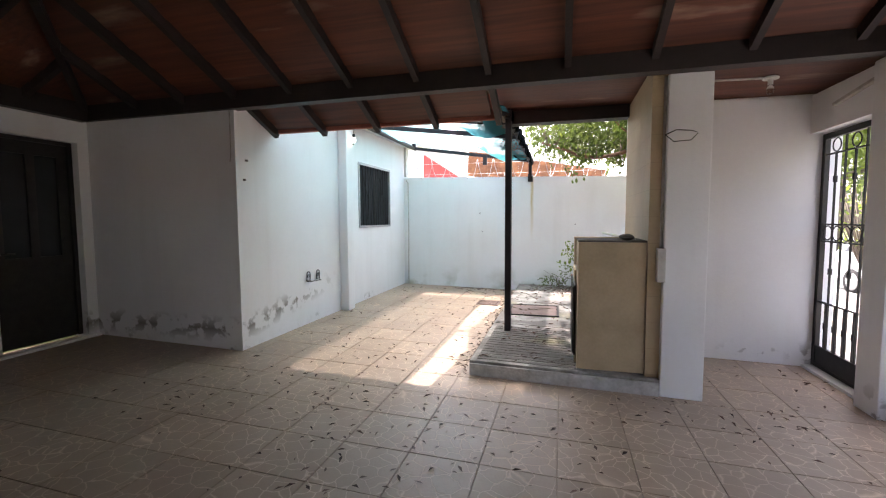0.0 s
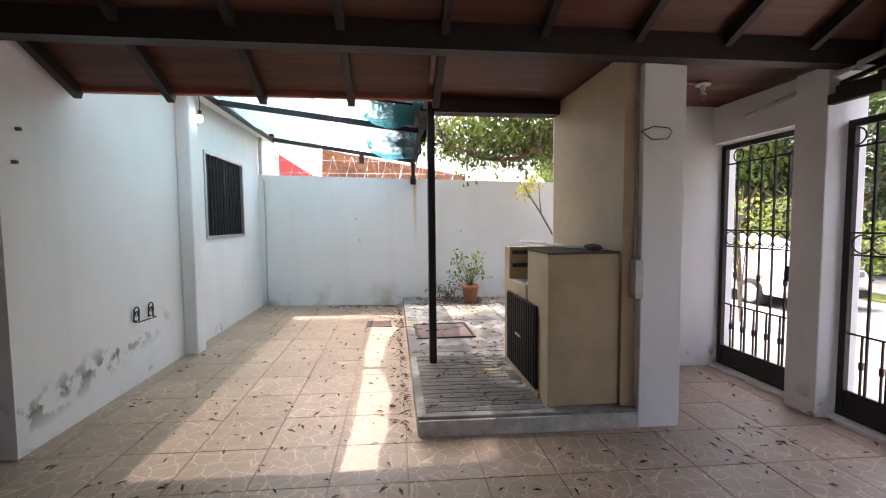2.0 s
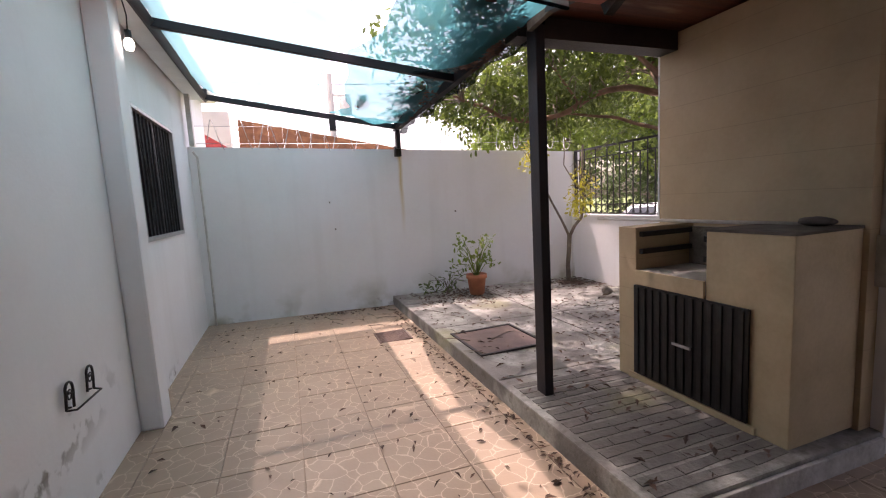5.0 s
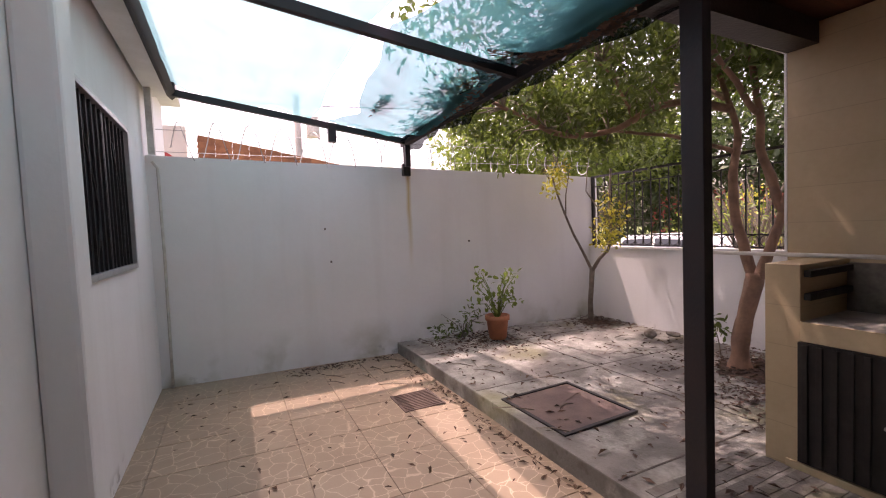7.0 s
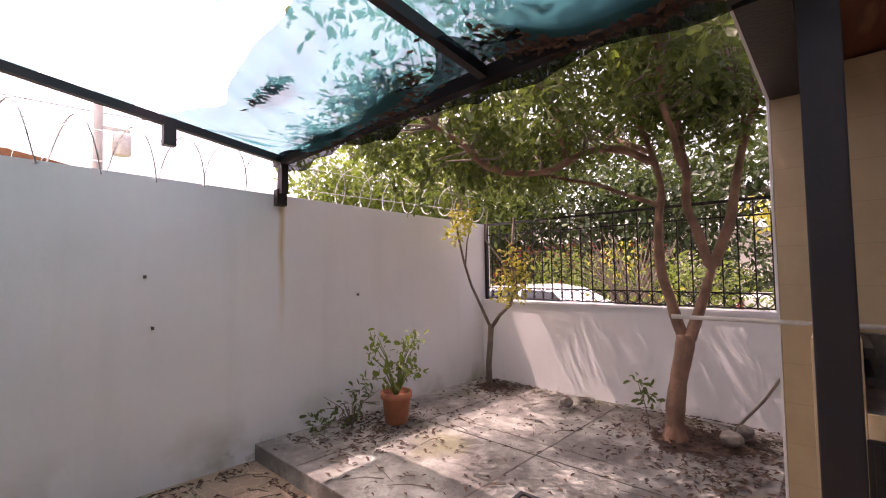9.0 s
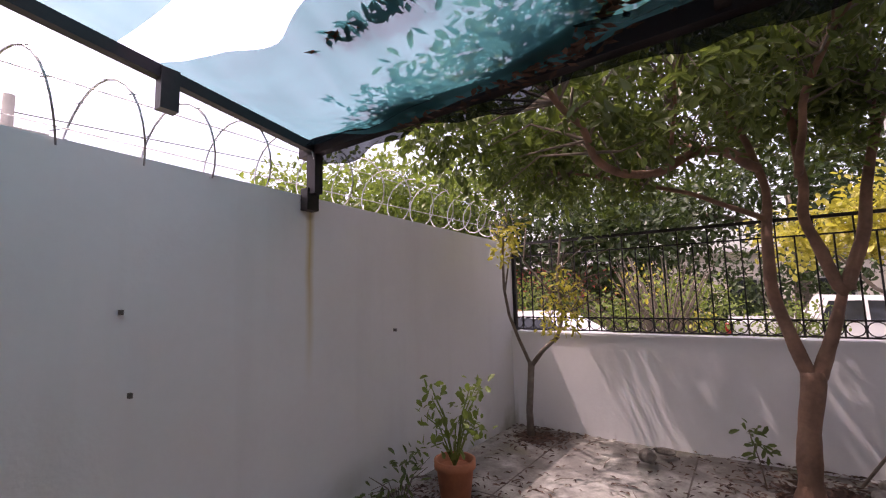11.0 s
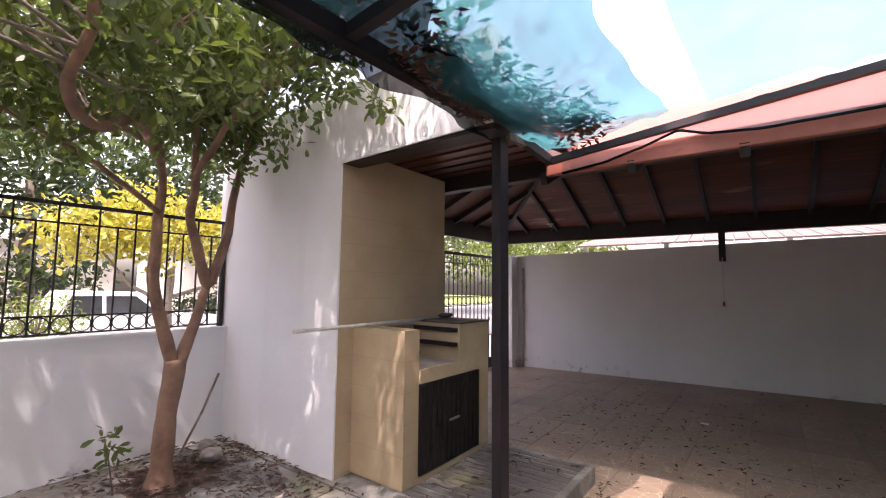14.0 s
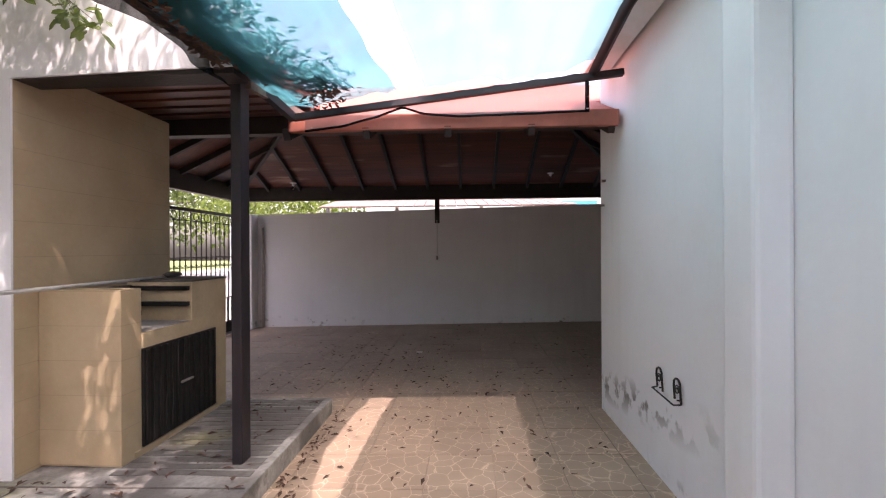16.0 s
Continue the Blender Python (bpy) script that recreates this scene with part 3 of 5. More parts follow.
post = tagged(part("steel_post", boxes((-0.545, 4.66, 0.135, -0.48, 4.765, 2.50), bevel=0.006), RUSTIRON), "dark painted square steel post on the slab", "post")

# ---------- shade frame and cloth ----------
XI, XO = -2.84, -0.52


def inner_z(y):
    """Height of the frame along the house wall."""
    return 2.66 + 0.115 * min(1.0, max(0.0, (y - 4.15) / 0.65))


def outer_z(y):
    """Height of the frame along the garden side; it drops from the post to the eave."""
    return 2.565 - 0.022 * (y - 4.7) if y > 4.7 else 2.445 + 0.12 * max(0.0, (y - 4.15) / 0.55)


def cloth_z(x, y):
    t = (x - XI) / (XO - XI)
    span = min(abs(y - 4.2), abs(y - 6.0), abs(y - 8.18))
    return inner_z(y) * (1 - t) + outer_z(y) * t - 0.10 * min(span, 0.6) * (0.5 + t) + 0.04


shade = empty("pergola", "dark steel frame carrying the shade cloth", "pergola")
part("wall_beam", tube(bmesh.new(), [(XI, y, inner_z(y)) for y in (4.12, 4.8, 8.3)], 0.04, 4), RUSTIRON, shade)
part("outer_beam", bar(bmesh.new(), (XO, 4.68, outer_z(4.71)), (XO, 8.3, outer_z(8.3)), 0.06, 0.08), RUSTIRON, shade)
part("outer_beam", bar(bmesh.new(), (XO, 4.70, outer_z(4.7)), (XO - 0.1, 4.15, outer_z(4.15)), 0.05, 0.06), RUSTIRON, shade)
for y, x0 in ((4.15, -3.05), (6.0, XI), (8.18, XI)):
    part("cross_beam", bar(bmesh.new(), (x0, y, inner_z(y)), (XO - (0.1 if y < 5 else 0), y, outer_z(y)), 0.05, 0.045 if y < 5 else 0.06), RUSTIRON, shade)
part("bracket", boxes((XO - 0.03, 8.14, 2.2, XO + 0.03, 8.22, 2.47)), RUSTIRON, shade)
part("bracket", boxes((XO - 0.045, 8.19, 2.1, XO + 0.045, 8.26, 2.24), bevel=0.005), IRON, shade)
part("bracket", boxes((-3.04, 8.14, 2.2, -2.99, 8.22, 2.84)), CONDUIT, shade)
part("bracket", boxes((-3.04, 8.14, 2.80, -2.8, 8.22, 2.86)), RUSTIRON, shade)
part("hanger", boxes((-1.42, 8.14, 2.42, -1.34, 8.2, 2.62)), IRON, shade)


def cloth(name, left, right, y0, y1, mat, label, nx=40, ny=90, sag=0.0):
    bm = bmesh.new()
    grid = []
    for j in range(ny + 1):
        y = y0 + (y1 - y0) * j / ny
        row = []
        for i in range(nx + 1):
            x = left(y) + (right(y) - left(y)) * i / nx
            w = noise.noise(Vector((x * 2.2, y * 0.9, 3.0))) * 0.06 + noise.noise(Vector((x * 7.0, y * 1.4, 9.0))) * 0.028 + noise.noise(Vector((x * 18.0, y * 3.0, 5.0))) * 0.008
            row.append(bm.verts.new((x, y, cloth_z(x, y) + w + 0.03 - sag * math.sin(math.pi * i / nx) * min(1.0, abs(y - 6.0) * 2, abs(y - 4.2) * 2, abs(y - 8.18) * 2))))
        grid.append(row)
    for a, b in zip(grid, grid[1:]):
        for k in range(nx):
            bm.faces.new((a[k], a[k + 1], b[k + 1], b[k])).smooth = True
    return tagged(part(name, bm, mat), label, "shade cloth")


def gap_left(y):
    return -1.60 - 0.02 * math.sin(y * 2.1)


def gap_right(y):
    return float(np.interp(y, (4.15, 4.25, 4.6, 5.0, 5.4, 5.7, 5.95, 6.05, 6.5, 7.0, 7.5, 7.9, 8.24),
                           (-1.42, -1.4, -1.36, -1.33, -1.33, -1.38, -1.47, -1.45, -1.41, -1.38, -1.25, -1.3, -1.42))) + 0.012 * math.sin(y * 11)


cloth("shade_cloth", lambda y: XI, gap_left, 4.16, 8.24, NET, "translucent teal shade cloth stretched over the frame")
torn_cloth = cloth("shade_cloth", gap_right, lambda y: XO + 0.02, 4.16, 8.24, NETSHADED, "torn sagging teal shade cloth along the outer beam", sag=0.13)
bm = bmesh.new()
drape = []
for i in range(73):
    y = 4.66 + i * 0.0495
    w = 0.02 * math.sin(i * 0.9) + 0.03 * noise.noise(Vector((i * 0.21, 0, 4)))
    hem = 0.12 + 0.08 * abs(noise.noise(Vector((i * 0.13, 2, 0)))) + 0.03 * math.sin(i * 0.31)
    # Inner flap widened to stand in for piled leaves and shadow on the cloth.
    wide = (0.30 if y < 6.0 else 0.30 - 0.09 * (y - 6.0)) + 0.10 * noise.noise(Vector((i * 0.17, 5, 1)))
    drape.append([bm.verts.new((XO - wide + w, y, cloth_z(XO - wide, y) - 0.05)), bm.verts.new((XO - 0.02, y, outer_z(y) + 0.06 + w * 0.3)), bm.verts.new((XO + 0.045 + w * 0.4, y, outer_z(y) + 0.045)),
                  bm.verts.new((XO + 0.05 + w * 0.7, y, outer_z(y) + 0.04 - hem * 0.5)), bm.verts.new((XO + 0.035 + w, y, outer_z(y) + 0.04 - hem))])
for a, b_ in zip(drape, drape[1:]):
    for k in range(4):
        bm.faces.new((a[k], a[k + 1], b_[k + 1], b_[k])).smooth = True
hem_part = part("hem", bm, NETDARK, label="dark folded hem over the outer beam with an added inner shadow flap")
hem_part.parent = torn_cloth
strip = empty("net_strip", "faded see-through netting strip with dark hems before the eave", "netting", at=(0, 4.1, 0))


def strip_foot(x):
    """Lower edge of the netting: straight near the wall, drawn up in a swag, then down to the post side."""
    return float(np.interp(x, (-2.8, -2.2, -1.85, -1.6, -1.45, -1.25, -1.0, -0.7), (2.40, 2.40, 2.405, 2.435, 2.49, 2.43, 2.37, 2.345)))


bm = bmesh.new()
rows, foot, top_line = [], [], []
for i in range(61):
    x = -0.7 - i * 0.035
    t = (x - XI) / (XO - XI)
    top = inner_z(4.15) * (1 - t) + outer_z(4.15) * t - 0.01
    low_ = min(strip_foot(x), top - 0.01)
    wave = 0.012 * noise.noise(Vector((x * 6, 0, 1)))
    rows.append([bm.verts.new((x, 0.035 + (wave - 0.01) * k, top + (low_ - top) * k + fall(x))) for k in (0.0, 0.35, 0.7, 1.0)])
    foot.append((x, 0.03 + wave, low_ + fall(x)))
    top_line.append((x, 0.06, top + 0.012 + 0.008 * math.sin(i * 0.8) + fall(x)))
for a, b in zip(rows, rows[1:]):
    for k in range(3):
        bm.faces.new((a[k], a[k + 1], b[k + 1], b[k]))
part("netting", bm, NETOLD, strip)
part("lower_hem", tube(bmesh.new(), foot, 0.009, 5), NETDARK, strip, "dark folded hem")
part("upper_hem", tube(bmesh.new(), top_line, 0.007, 5), NETDARK, strip, "dark folded hem")
part("end_hem", boxes((-2.815, 0.03, 2.455, -2.785, 0.036, 2.73)), NETDARK, strip, "dark vertical hem")
for x in (-2.80, -2.28, -0.76):
    part("eyelet", lathe(bmesh.new(), [(0.004, 0), (0.01, 0.002), (0.01, 0.005)], 10, (x, 0.04, strip_foot(x) + fall(x) + 0.012)), GALV, strip)

for cx, cy, n_, s_ in ((-0.93, 4.52, 420, 0.13), (-1.19, 7.05, 70, 0.06), (-0.74, 5.0, 700, 0.17), (-0.72, 5.5, 520, 0.15), (-0.76, 6.6, 460, 0.16), (-0.7, 7.3, 300, 0.13)):
    rs = np.random.default_rng(int(cy * 10))
    q = rs.normal(size=(n_, 2)) * s_ * (np.array([0.3, 2.4]) if cx < -1.1 else np.array([0.7, 1.2]))
    q[:, 0] = np.minimum(q[:, 0], XO - cx)
    bm = bmesh.new()
    for qx, qy in q:
        p = Vector((cx + qx, cy + qy, cloth_z(cx + qx, cy + qy) + (0.0 if cx + qx > gap_right(cy + qy) + 0.1 else 0.06) + 0.05 * rs.random() - 0.03))
        a = rs.uniform(0, 6.28)
        u, w = Vector((math.cos(a), math.sin(a), rs.uniform(-0.3, 0.3))) * 0.035, Vector((-math.sin(a), math.cos(a), 0)) * 0.014
        bm.faces.new([bm.verts.new(p - u), bm.verts.new(p + w), bm.verts.new(p + u), bm.verts.new(p - w)])
    tagged(part("leaf_pile", bm, LITTER), "dead leaves gathered in a fold of the shade cloth", "leaves", "leaf piles on the cloth", "stuff")

# ---------- foliage ----------
def leaf_mesh(name, points, normals_out, size, mat, parent=None, label="", seed=1, wide=0.42, droop=0.35):
    """Many single folded leaves, one at each point."""
    rng = np.random.default_rng(seed)
    pts = np.asarray(points, dtype=float)
    n = len(pts)
    d = rng.normal(size=(n, 3)) + np.asarray(normals_out) * 0.8
    d[:, 2] -= droop
    d /= np.linalg.norm(d, axis=1)[:, None]
    up = rng.normal(size=(n, 3)) * 0.6 + np.array([0, 0, 1.0])
    s = np.cross(d, up)
    s /= np.linalg.norm(s, axis=1)[:, None] + 1e-9
    u = np.cross(s, d)
    L = size * rng.uniform(0.65, 1.3, size=(n, 1))
    W = L * wide
    fold = L * 0.10
    v = np.stack([pts, pts + d * L * 0.35 + s * W * 0.42 + u * fold, pts + d * L * 0.75 + s * W * 0.5 + u * fold * 0.6, pts + d * L,
                  pts + d * L * 0.75 - s * W * 0.5 + u * fold * 0.6, pts + d * L * 0.35 - s * W * 0.42 + u * fold], axis=1).reshape(-1, 3)
    base = np.arange(n)[:, None] * 6
    f = np.concatenate([base + np.array([0, 1, 2, 3]), base + np.array([0, 3, 4, 5])])
    me = bpy.data.meshes.new(name)
    me.from_pydata(v.tolist(), [], f.tolist())
    me.materials.append(mat)
    ob = new(name, me)
    if parent:
        ob.parent = parent
    if label:
        ob["label"] = label
    return ob


def tufts(centres, radius, per, seed):
    """Points gathered in tufts round centres."""
    rng = np.random.default_rng(seed)
    c = np.repeat(np.asarray(centres, dtype=float), per, axis=0)
    o = rng.normal(size=c.shape)
    o /= np.linalg.norm(o, axis=1)[:, None]
    return c + o * radius * rng.uniform(0.15, 1.0, size=(len(c), 1)) ** 0.7, o


def in_ellipsoids(shapes, count, seed, shell=0.35):
    """Points in several ellipsoids (x, y, z, rx, ry, rz), more of them near the outside, with an uneven outline."""
    rng = np.random.default_rng(seed)
    weights = np.array([s[3] * s[4] * s[5] for s in shapes]) ** 0.8
    pick = rng.choice(len(shapes), size=count, p=weights / weights.sum())
    o = rng.normal(size=(count, 3))
    o /= np.linalg.norm(o, axis=1)[:, None]
    sh = np.asarray(shapes, dtype=float)[pick]
    wob = 1 + 0.18 * np.sin(o[:, :1] * 7 + pick[:, None]) * np.cos(o[:, 1:2] * 6)
    return sh[:, :3] + o * sh[:, 3:] * wob * rng.uniform(shell, 1.0, size=(count, 1)) ** 0.6


def twigs(bm, trunk_points, ends, r):
    for i, e in enumerate(ends):
        e = Vector(e)
        s = min(trunk_points, key=lambda p: (Vector(p) - e).length)
        s = Vector(s)
        if (s - e).length > 0.8:
            continue
        mid = s.lerp(e, 0.5) + Vector((0, 0, 0.12 * math.sin(i * 2.7) + 0.05))
        tube(bm, [s, mid, e], [r, r * 0.65, r * 0.25], 5, False)


# the large garden tree
tree = empty("garden_tree", "leafy tree with smooth reddish forked trunk in the garden", "tree", at=(1.65, 5.74, 0.13))
off = Vector((1.65, 5.74, 0.13))


def rel(pts):
    return [Vector(p) - off for p in pts]


def sinuous(path, radii, steps=6, sway=0.016):
    """The same limb with bends and knots between its given places."""
    p = [Vector(q) for q in path]
    out, rr = [], []
    for k in range(len(p) - 1):
        a, b_, c_, e = p[max(k - 1, 0)], p[k], p[k + 1], p[min(k + 2, len(p) - 1)]
        for s in range(steps):
            t = s / steps
            q = 0.5 * ((2 * b_) + (c_ - a) * t + (2 * a - 5 * b_ + 4 * c_ - e) * t * t + (3 * b_ - a - 3 * c_ + e) * t ** 3)
            n3 = noise.noise_vector(q * 3.1)
            ends = 0.0 if k == 0 and s == 0 else 1.0
            out.append(q + n3 * sway * ends)
            rr.append((radii[k] * (1 - t) + radii[k + 1] * t) * (1 + 0.16 * noise.noise(q * 9.0)))
    out.append(p[-1])
    rr.append(radii[-1])
    return out, rr


bm = bmesh.new()
q_, r_ = sinuous([(1.65, 5.74, 0.1), (1.655, 5.735, 0.22), (1.66, 5.73, 0.4), (1.70, 5.70, 0.7), (1.74, 5.66, 1.0)], [0.11, 0.08, 0.07, 0.066, 0.072])
tube(bm, rel(q_), r_, 14)
part("trunk", bm, BARK, tree)
limb_paths = [
    ([(1.74, 5.68, 0.95), (1.75, 5.80, 1.4), (1.74, 5.84, 1.8), (1.75, 5.81, 2.2), (1.72, 5.87, 2.6), (1.7, 6.1, 3.2)], 0.05),
    ([(1.74, 5.65, 0.95), (1.75, 5.52, 1.3), (1.75, 5.42, 1.6)], 0.052),
    ([(1.75, 5.43, 1.55), (1.74, 5.58, 2.0), (1.72, 5.60, 2.45), (1.6, 5.7, 3.1)], 0.045),
    ([(1.75, 5.42, 1.57), (1.77, 5.30, 2.0), (1.80, 5.2, 2.56), (1.75, 5.05, 3.1)], 0.045),
    ([(1.72, 5.85, 2.5), (1.3, 6.15, 2.58), (0.85, 6.45, 2.36), (0.38, 6.65, 2.36), (0.05, 6.68, 2.5), (-0.25, 6.75, 2.62)], 0.038),
    ([(1.74, 5.83, 2.1), (1.55, 6.2, 2.3), (1.25, 6.7, 2.45), (0.9, 7.2, 2.55)], 0.022),
    ([(1.72, 5.62, 2.4), (1.2, 5.6, 2.75), (0.7, 5.5, 3.0), (0.3, 5.35, 3.05)], 0.028),
    ([(1.72, 5.87, 2.6), (2.1, 6.4, 2.9), (2.3, 7.0, 3.1)], 0.028),
    ([(1.1, 6.35, 2.45), (0.8, 6.3, 2.75), (0.4, 6.2, 2.95)], 0.016),
    # limb out to the unseen high clump that shades the floor
    ([(0.7, 5.5, 3.0), (0.1, 5.6, 3.5), (-0.5, 5.75, 3.95), (-0.95, 5.85, 4.25)], 0.02),
    ([(1.8, 5.22, 2.5), (1.7, 5.2, 2.8), (1.45, 5.22, 3.05)], 0.014),
]
nodes = []
for path, r in limb_paths:
    bm = bmesh.new()
    q_, r_ = sinuous(path, [r * (1 - 0.72 * i / len(path)) for i in range(len(path))], 6, 0.03)
    tube(bm, rel(q_), r_, 9)
    part("limb", bm, BARK, tree)
    nodes += [Vector(a).lerp(Vector(b), t) for a, b in zip(path, path[1:]) for t in (0, 0.33, 0.66) if a[2] > 1.9]
crown = [(1.6, 6.1, 3.25, 1.25, 1.2, 0.85), (0.75, 6.75, 2.85, 0.9, 0.95, 0.55), (1.35, 7.1, 2.95, 0.95, 0.9, 0.6), (0.5, 6.0, 3.15, 0.9, 0.8, 0.5),
         (1.8, 5.55, 3.0, 0.75, 0.7, 0.6), (-0.15, 6.8, 2.85, 0.55, 0.7, 0.32), (2.2, 6.6, 3.0, 0.7, 1.1, 0.75), (0.25, 7.55, 2.75, 0.45, 0.5, 0.3),
         # The clump at z 4.2 is unseen, added to narrow the sun strip.
         (1.0, 6.9, 2.42, 0.75, 0.75, 0.28), (-0.45, 6.0, 3.2, 0.5, 0.7, 0.25), (-0.6, 5.45, 3.2, 0.5, 0.6, 0.3), (-0.7, 6.6, 3.15, 0.4, 0.6, 0.22), (-0.95, 5.85, 4.2, 0.6, 0.8, 0.35), (1.9, 5.32, 3.0, 0.5, 0.25, 0.3), (1.4, 5.3, 2.95, 0.5, 0.22, 0.2), (1.8, 5.24, 2.85, 0.45, 0.16, 0.36), (0.95, 5.28, 3.1, 0.6, 0.18, 0.25),
         # Clumps at z 3.6 and 3.75: treetop added to shade slab and wall.
         (0.9, 6.2, 3.6, 1.5, 0.7, 0.3), (-0.1, 5.9, 3.5, 0.9, 0.8, 0.35), (1.3, 5.7, 3.35, 1.4, 0.6, 0.5), (2.2, 5.8, 3.4, 0.9, 0.8, 0.6),
         (0.4, 5.45, 3.25, 0.8, 0.42, 0.45), (0.8, 5.4, 3.75, 1.4, 0.4, 0.35), (2.0, 5.3, 3.5, 0.7, 0.3, 0.4), (0.7, 7.5, 2.8, 0.9, 0.55, 0.42), (1.7, 7.5, 2.85, 0.8, 0.6, 0.5), (-0.1, 7.4, 2.8, 0.45, 0.5, 0.25),
         (0.35, 7.4, 2.5, 0.65, 0.5, 0.28), (1.3, 7.6, 2.6, 0.8, 0.45, 0.4), (2.3, 7.3, 2.7, 0.6, 0.8, 0.5), (0.2, 6.5, 2.55, 0.5, 0.5, 0.22), (1.4, 5.35, 3.45, 1.0, 0.32, 0.5), (0.9, 6.6, 2.5, 0.6, 0.4, 0.25)]
centres = in_ellipsoids(crown, 1480, 3, 0.15)
centres = centres[(centres[:, 2] > 2.2) & ~((centres[:, 0] < -0.5) & (centres[:, 2] < 2.85)) & ~((centres[:, 0] < -0.35) & (centres[:, 2] < 2.7)) & ~((centres[:, 1] < 5.06))]
near_fork = (np.hypot(centres[:, 0] - 1.7, centres[:, 1] - 5.65) < 0.75) & (centres[:, 2] < 2.75) & (centres[:, 1] > 5.42)
centres = centres[~near_fork]
airy = (np.sin(centres[:, 0] * 5.3 + 1.0) * np.sin(centres[:, 1] * 4.7) * np.sin(centres[:, 2] * 6.1 + 0.6) < -0.22) | ((centres[:, 2] < 2.5) & (np.sin(centres[:, 0] * 9) < 0.1))
centres = centres[~airy]
# Mostly unseen tufts above the crown, added to shade the partition wall.
shade_tufts = in_ellipsoids([(0.5, 5.55, 3.95, 1.5, 0.55, 0.45), (1.2, 5.8, 4.3, 1.4, 0.75, 0.5), (0.9, 5.3, 3.55, 1.4, 0.25, 0.4)], 14, 19, 0.1)
centres = np.concatenate([centres, shade_tufts[shade_tufts[:, 1] > 5.08]])
pts, out = tufts(centres, 0.19, 21, 4)
keep = ~((pts[:, 0] < -0.4) & (pts[:, 2] < 2.72)) & (pts[:, 1] > 5.0)
leaf_mesh("crown", pts[keep] - np.array(off), out[keep], 0.08, LEAF, tree, "dense leathery dark green leaves", 5)
pts, out = tufts(centres[::6] + np.array([0, 0, -0.03]), 0.15, 12, 6)
keep = ~((pts[:, 0] < -0.4) & (pts[:, 2] < 2.72)) & (pts[:, 1] > 5.0)
leaf_mesh("young_leaves", pts[keep] - np.array(off), out[keep], 0.08, LEAFNEW, tree, "lighter fresh green leaves", 7)
bm = bmesh.new()
twigs(bm, rel(nodes), rel(centres[::3]), 0.011)
part("twig", bm, TWIG, tree)
hang = [(0.32, 5.05, 2.86), (0.22, 5.08, 2.80), (0.10, 5.1, 2.76), (0.55, 5.1, 2.95)]
bm = bmesh.new()
twigs(bm, rel([(0.3, 5.35, 3.05)]), rel(hang), 0.006)
part("hanging_twig", bm, TWIG, tree)
pts, out = tufts(hang, 0.07, 13, 8)
pts[:, 1] = np.maximum(pts[:, 1], 4.985)
leaf_mesh("hanging_leaves", pts - np.array(off), out, 0.09, LEAF, tree, "", 9)

# the slim sapling in the corner
sap = empty("sapling", "slim forked sapling with yellowing leaves in the corner", "sapling", at=(2.05, 7.9, 0.13))
off2 = Vector((2.05, 7.9, 0.13))
bm = bmesh.new()
tube(bm, [Vector(p) - off2 for p in [(2.05, 7.93, 0.1), (2.04, 7.93, 0.4), (2.05, 7.91, 0.65), (2.05, 7.89, 0.89)]], [0.04, 0.035, 0.034, 0.036], 10)
part("trunk", bm, TWIG, sap)
paths = [([(2.05, 7.9, 0.86), (1.97, 7.98, 1.12), (1.84, 8.02, 1.38), (1.66, 7.98, 1.66), (1.42, 7.86, 1.95), (1.30, 7.79, 2.12)], 0.02),
         ([(2.05, 7.88, 0.86), (2.04, 7.75, 1.02), (2.05, 7.6, 1.15), (2.05, 7.53, 1.35), (2.04, 7.56, 1.75), (2.02, 7.5, 2.2)], 0.026),
         ([(2.05, 7.55, 1.5), (2.0, 7.75, 1.75), (1.98, 7.9, 1.95), (1.97, 7.85, 2.3)], 0.012),
         ([(1.68, 7.98, 1.62), (1.62, 7.9, 1.9), (1.55, 7.75, 2.2)], 0.01)]
for path, r in paths:
    bm = bmesh.new()
    tube(bm, [Vector(p) - off2 for p in path], [r * (1 - 0.6 * i / len(path)) for i in range(len(path))], 8)
    part("limb", bm, TWIG, sap)
tuft_at = [(1.36, 7.8, 2.1), (1.28, 7.82, 1.98), (1.34, 7.72, 2.2), (1.5, 7.85, 2.12), (1.98, 7.5, 1.55), (1.95, 7.45, 1.45), (1.95, 7.6, 1.38), (2.0, 7.35, 1.6), (1.95, 7.5, 1.75), (2.0, 7.65, 1.25), (1.92, 7.4, 1.32)]
pts, out = tufts(tuft_at, 0.15, 44, 11)
leaf_mesh("leaves", pts - np.array(off2), out, 0.065, LEAFYELLOW, sap, "small yellow-green leaves", 12)
rng = random.Random(5)
bm = bmesh.new()
for i in range(40):
    a = Vector(rng.choice(tuft_at)) + Vector((0, 0, 0.1))
    b = a + Vector((rng.uniform(-0.2, 0.05), rng.uniform(-0.5, 0.2), rng.uniform(-0.1, 0.35)))
    tube(bm, [a - off2, a.lerp(b, 0.5) + Vector((0, 0, 0.08)) - off2, b - off2], [0.005, 0.004, 0.002], 4, False)
part("bare_twig", bm, TWIG, sap)["kind"] = "stuff"

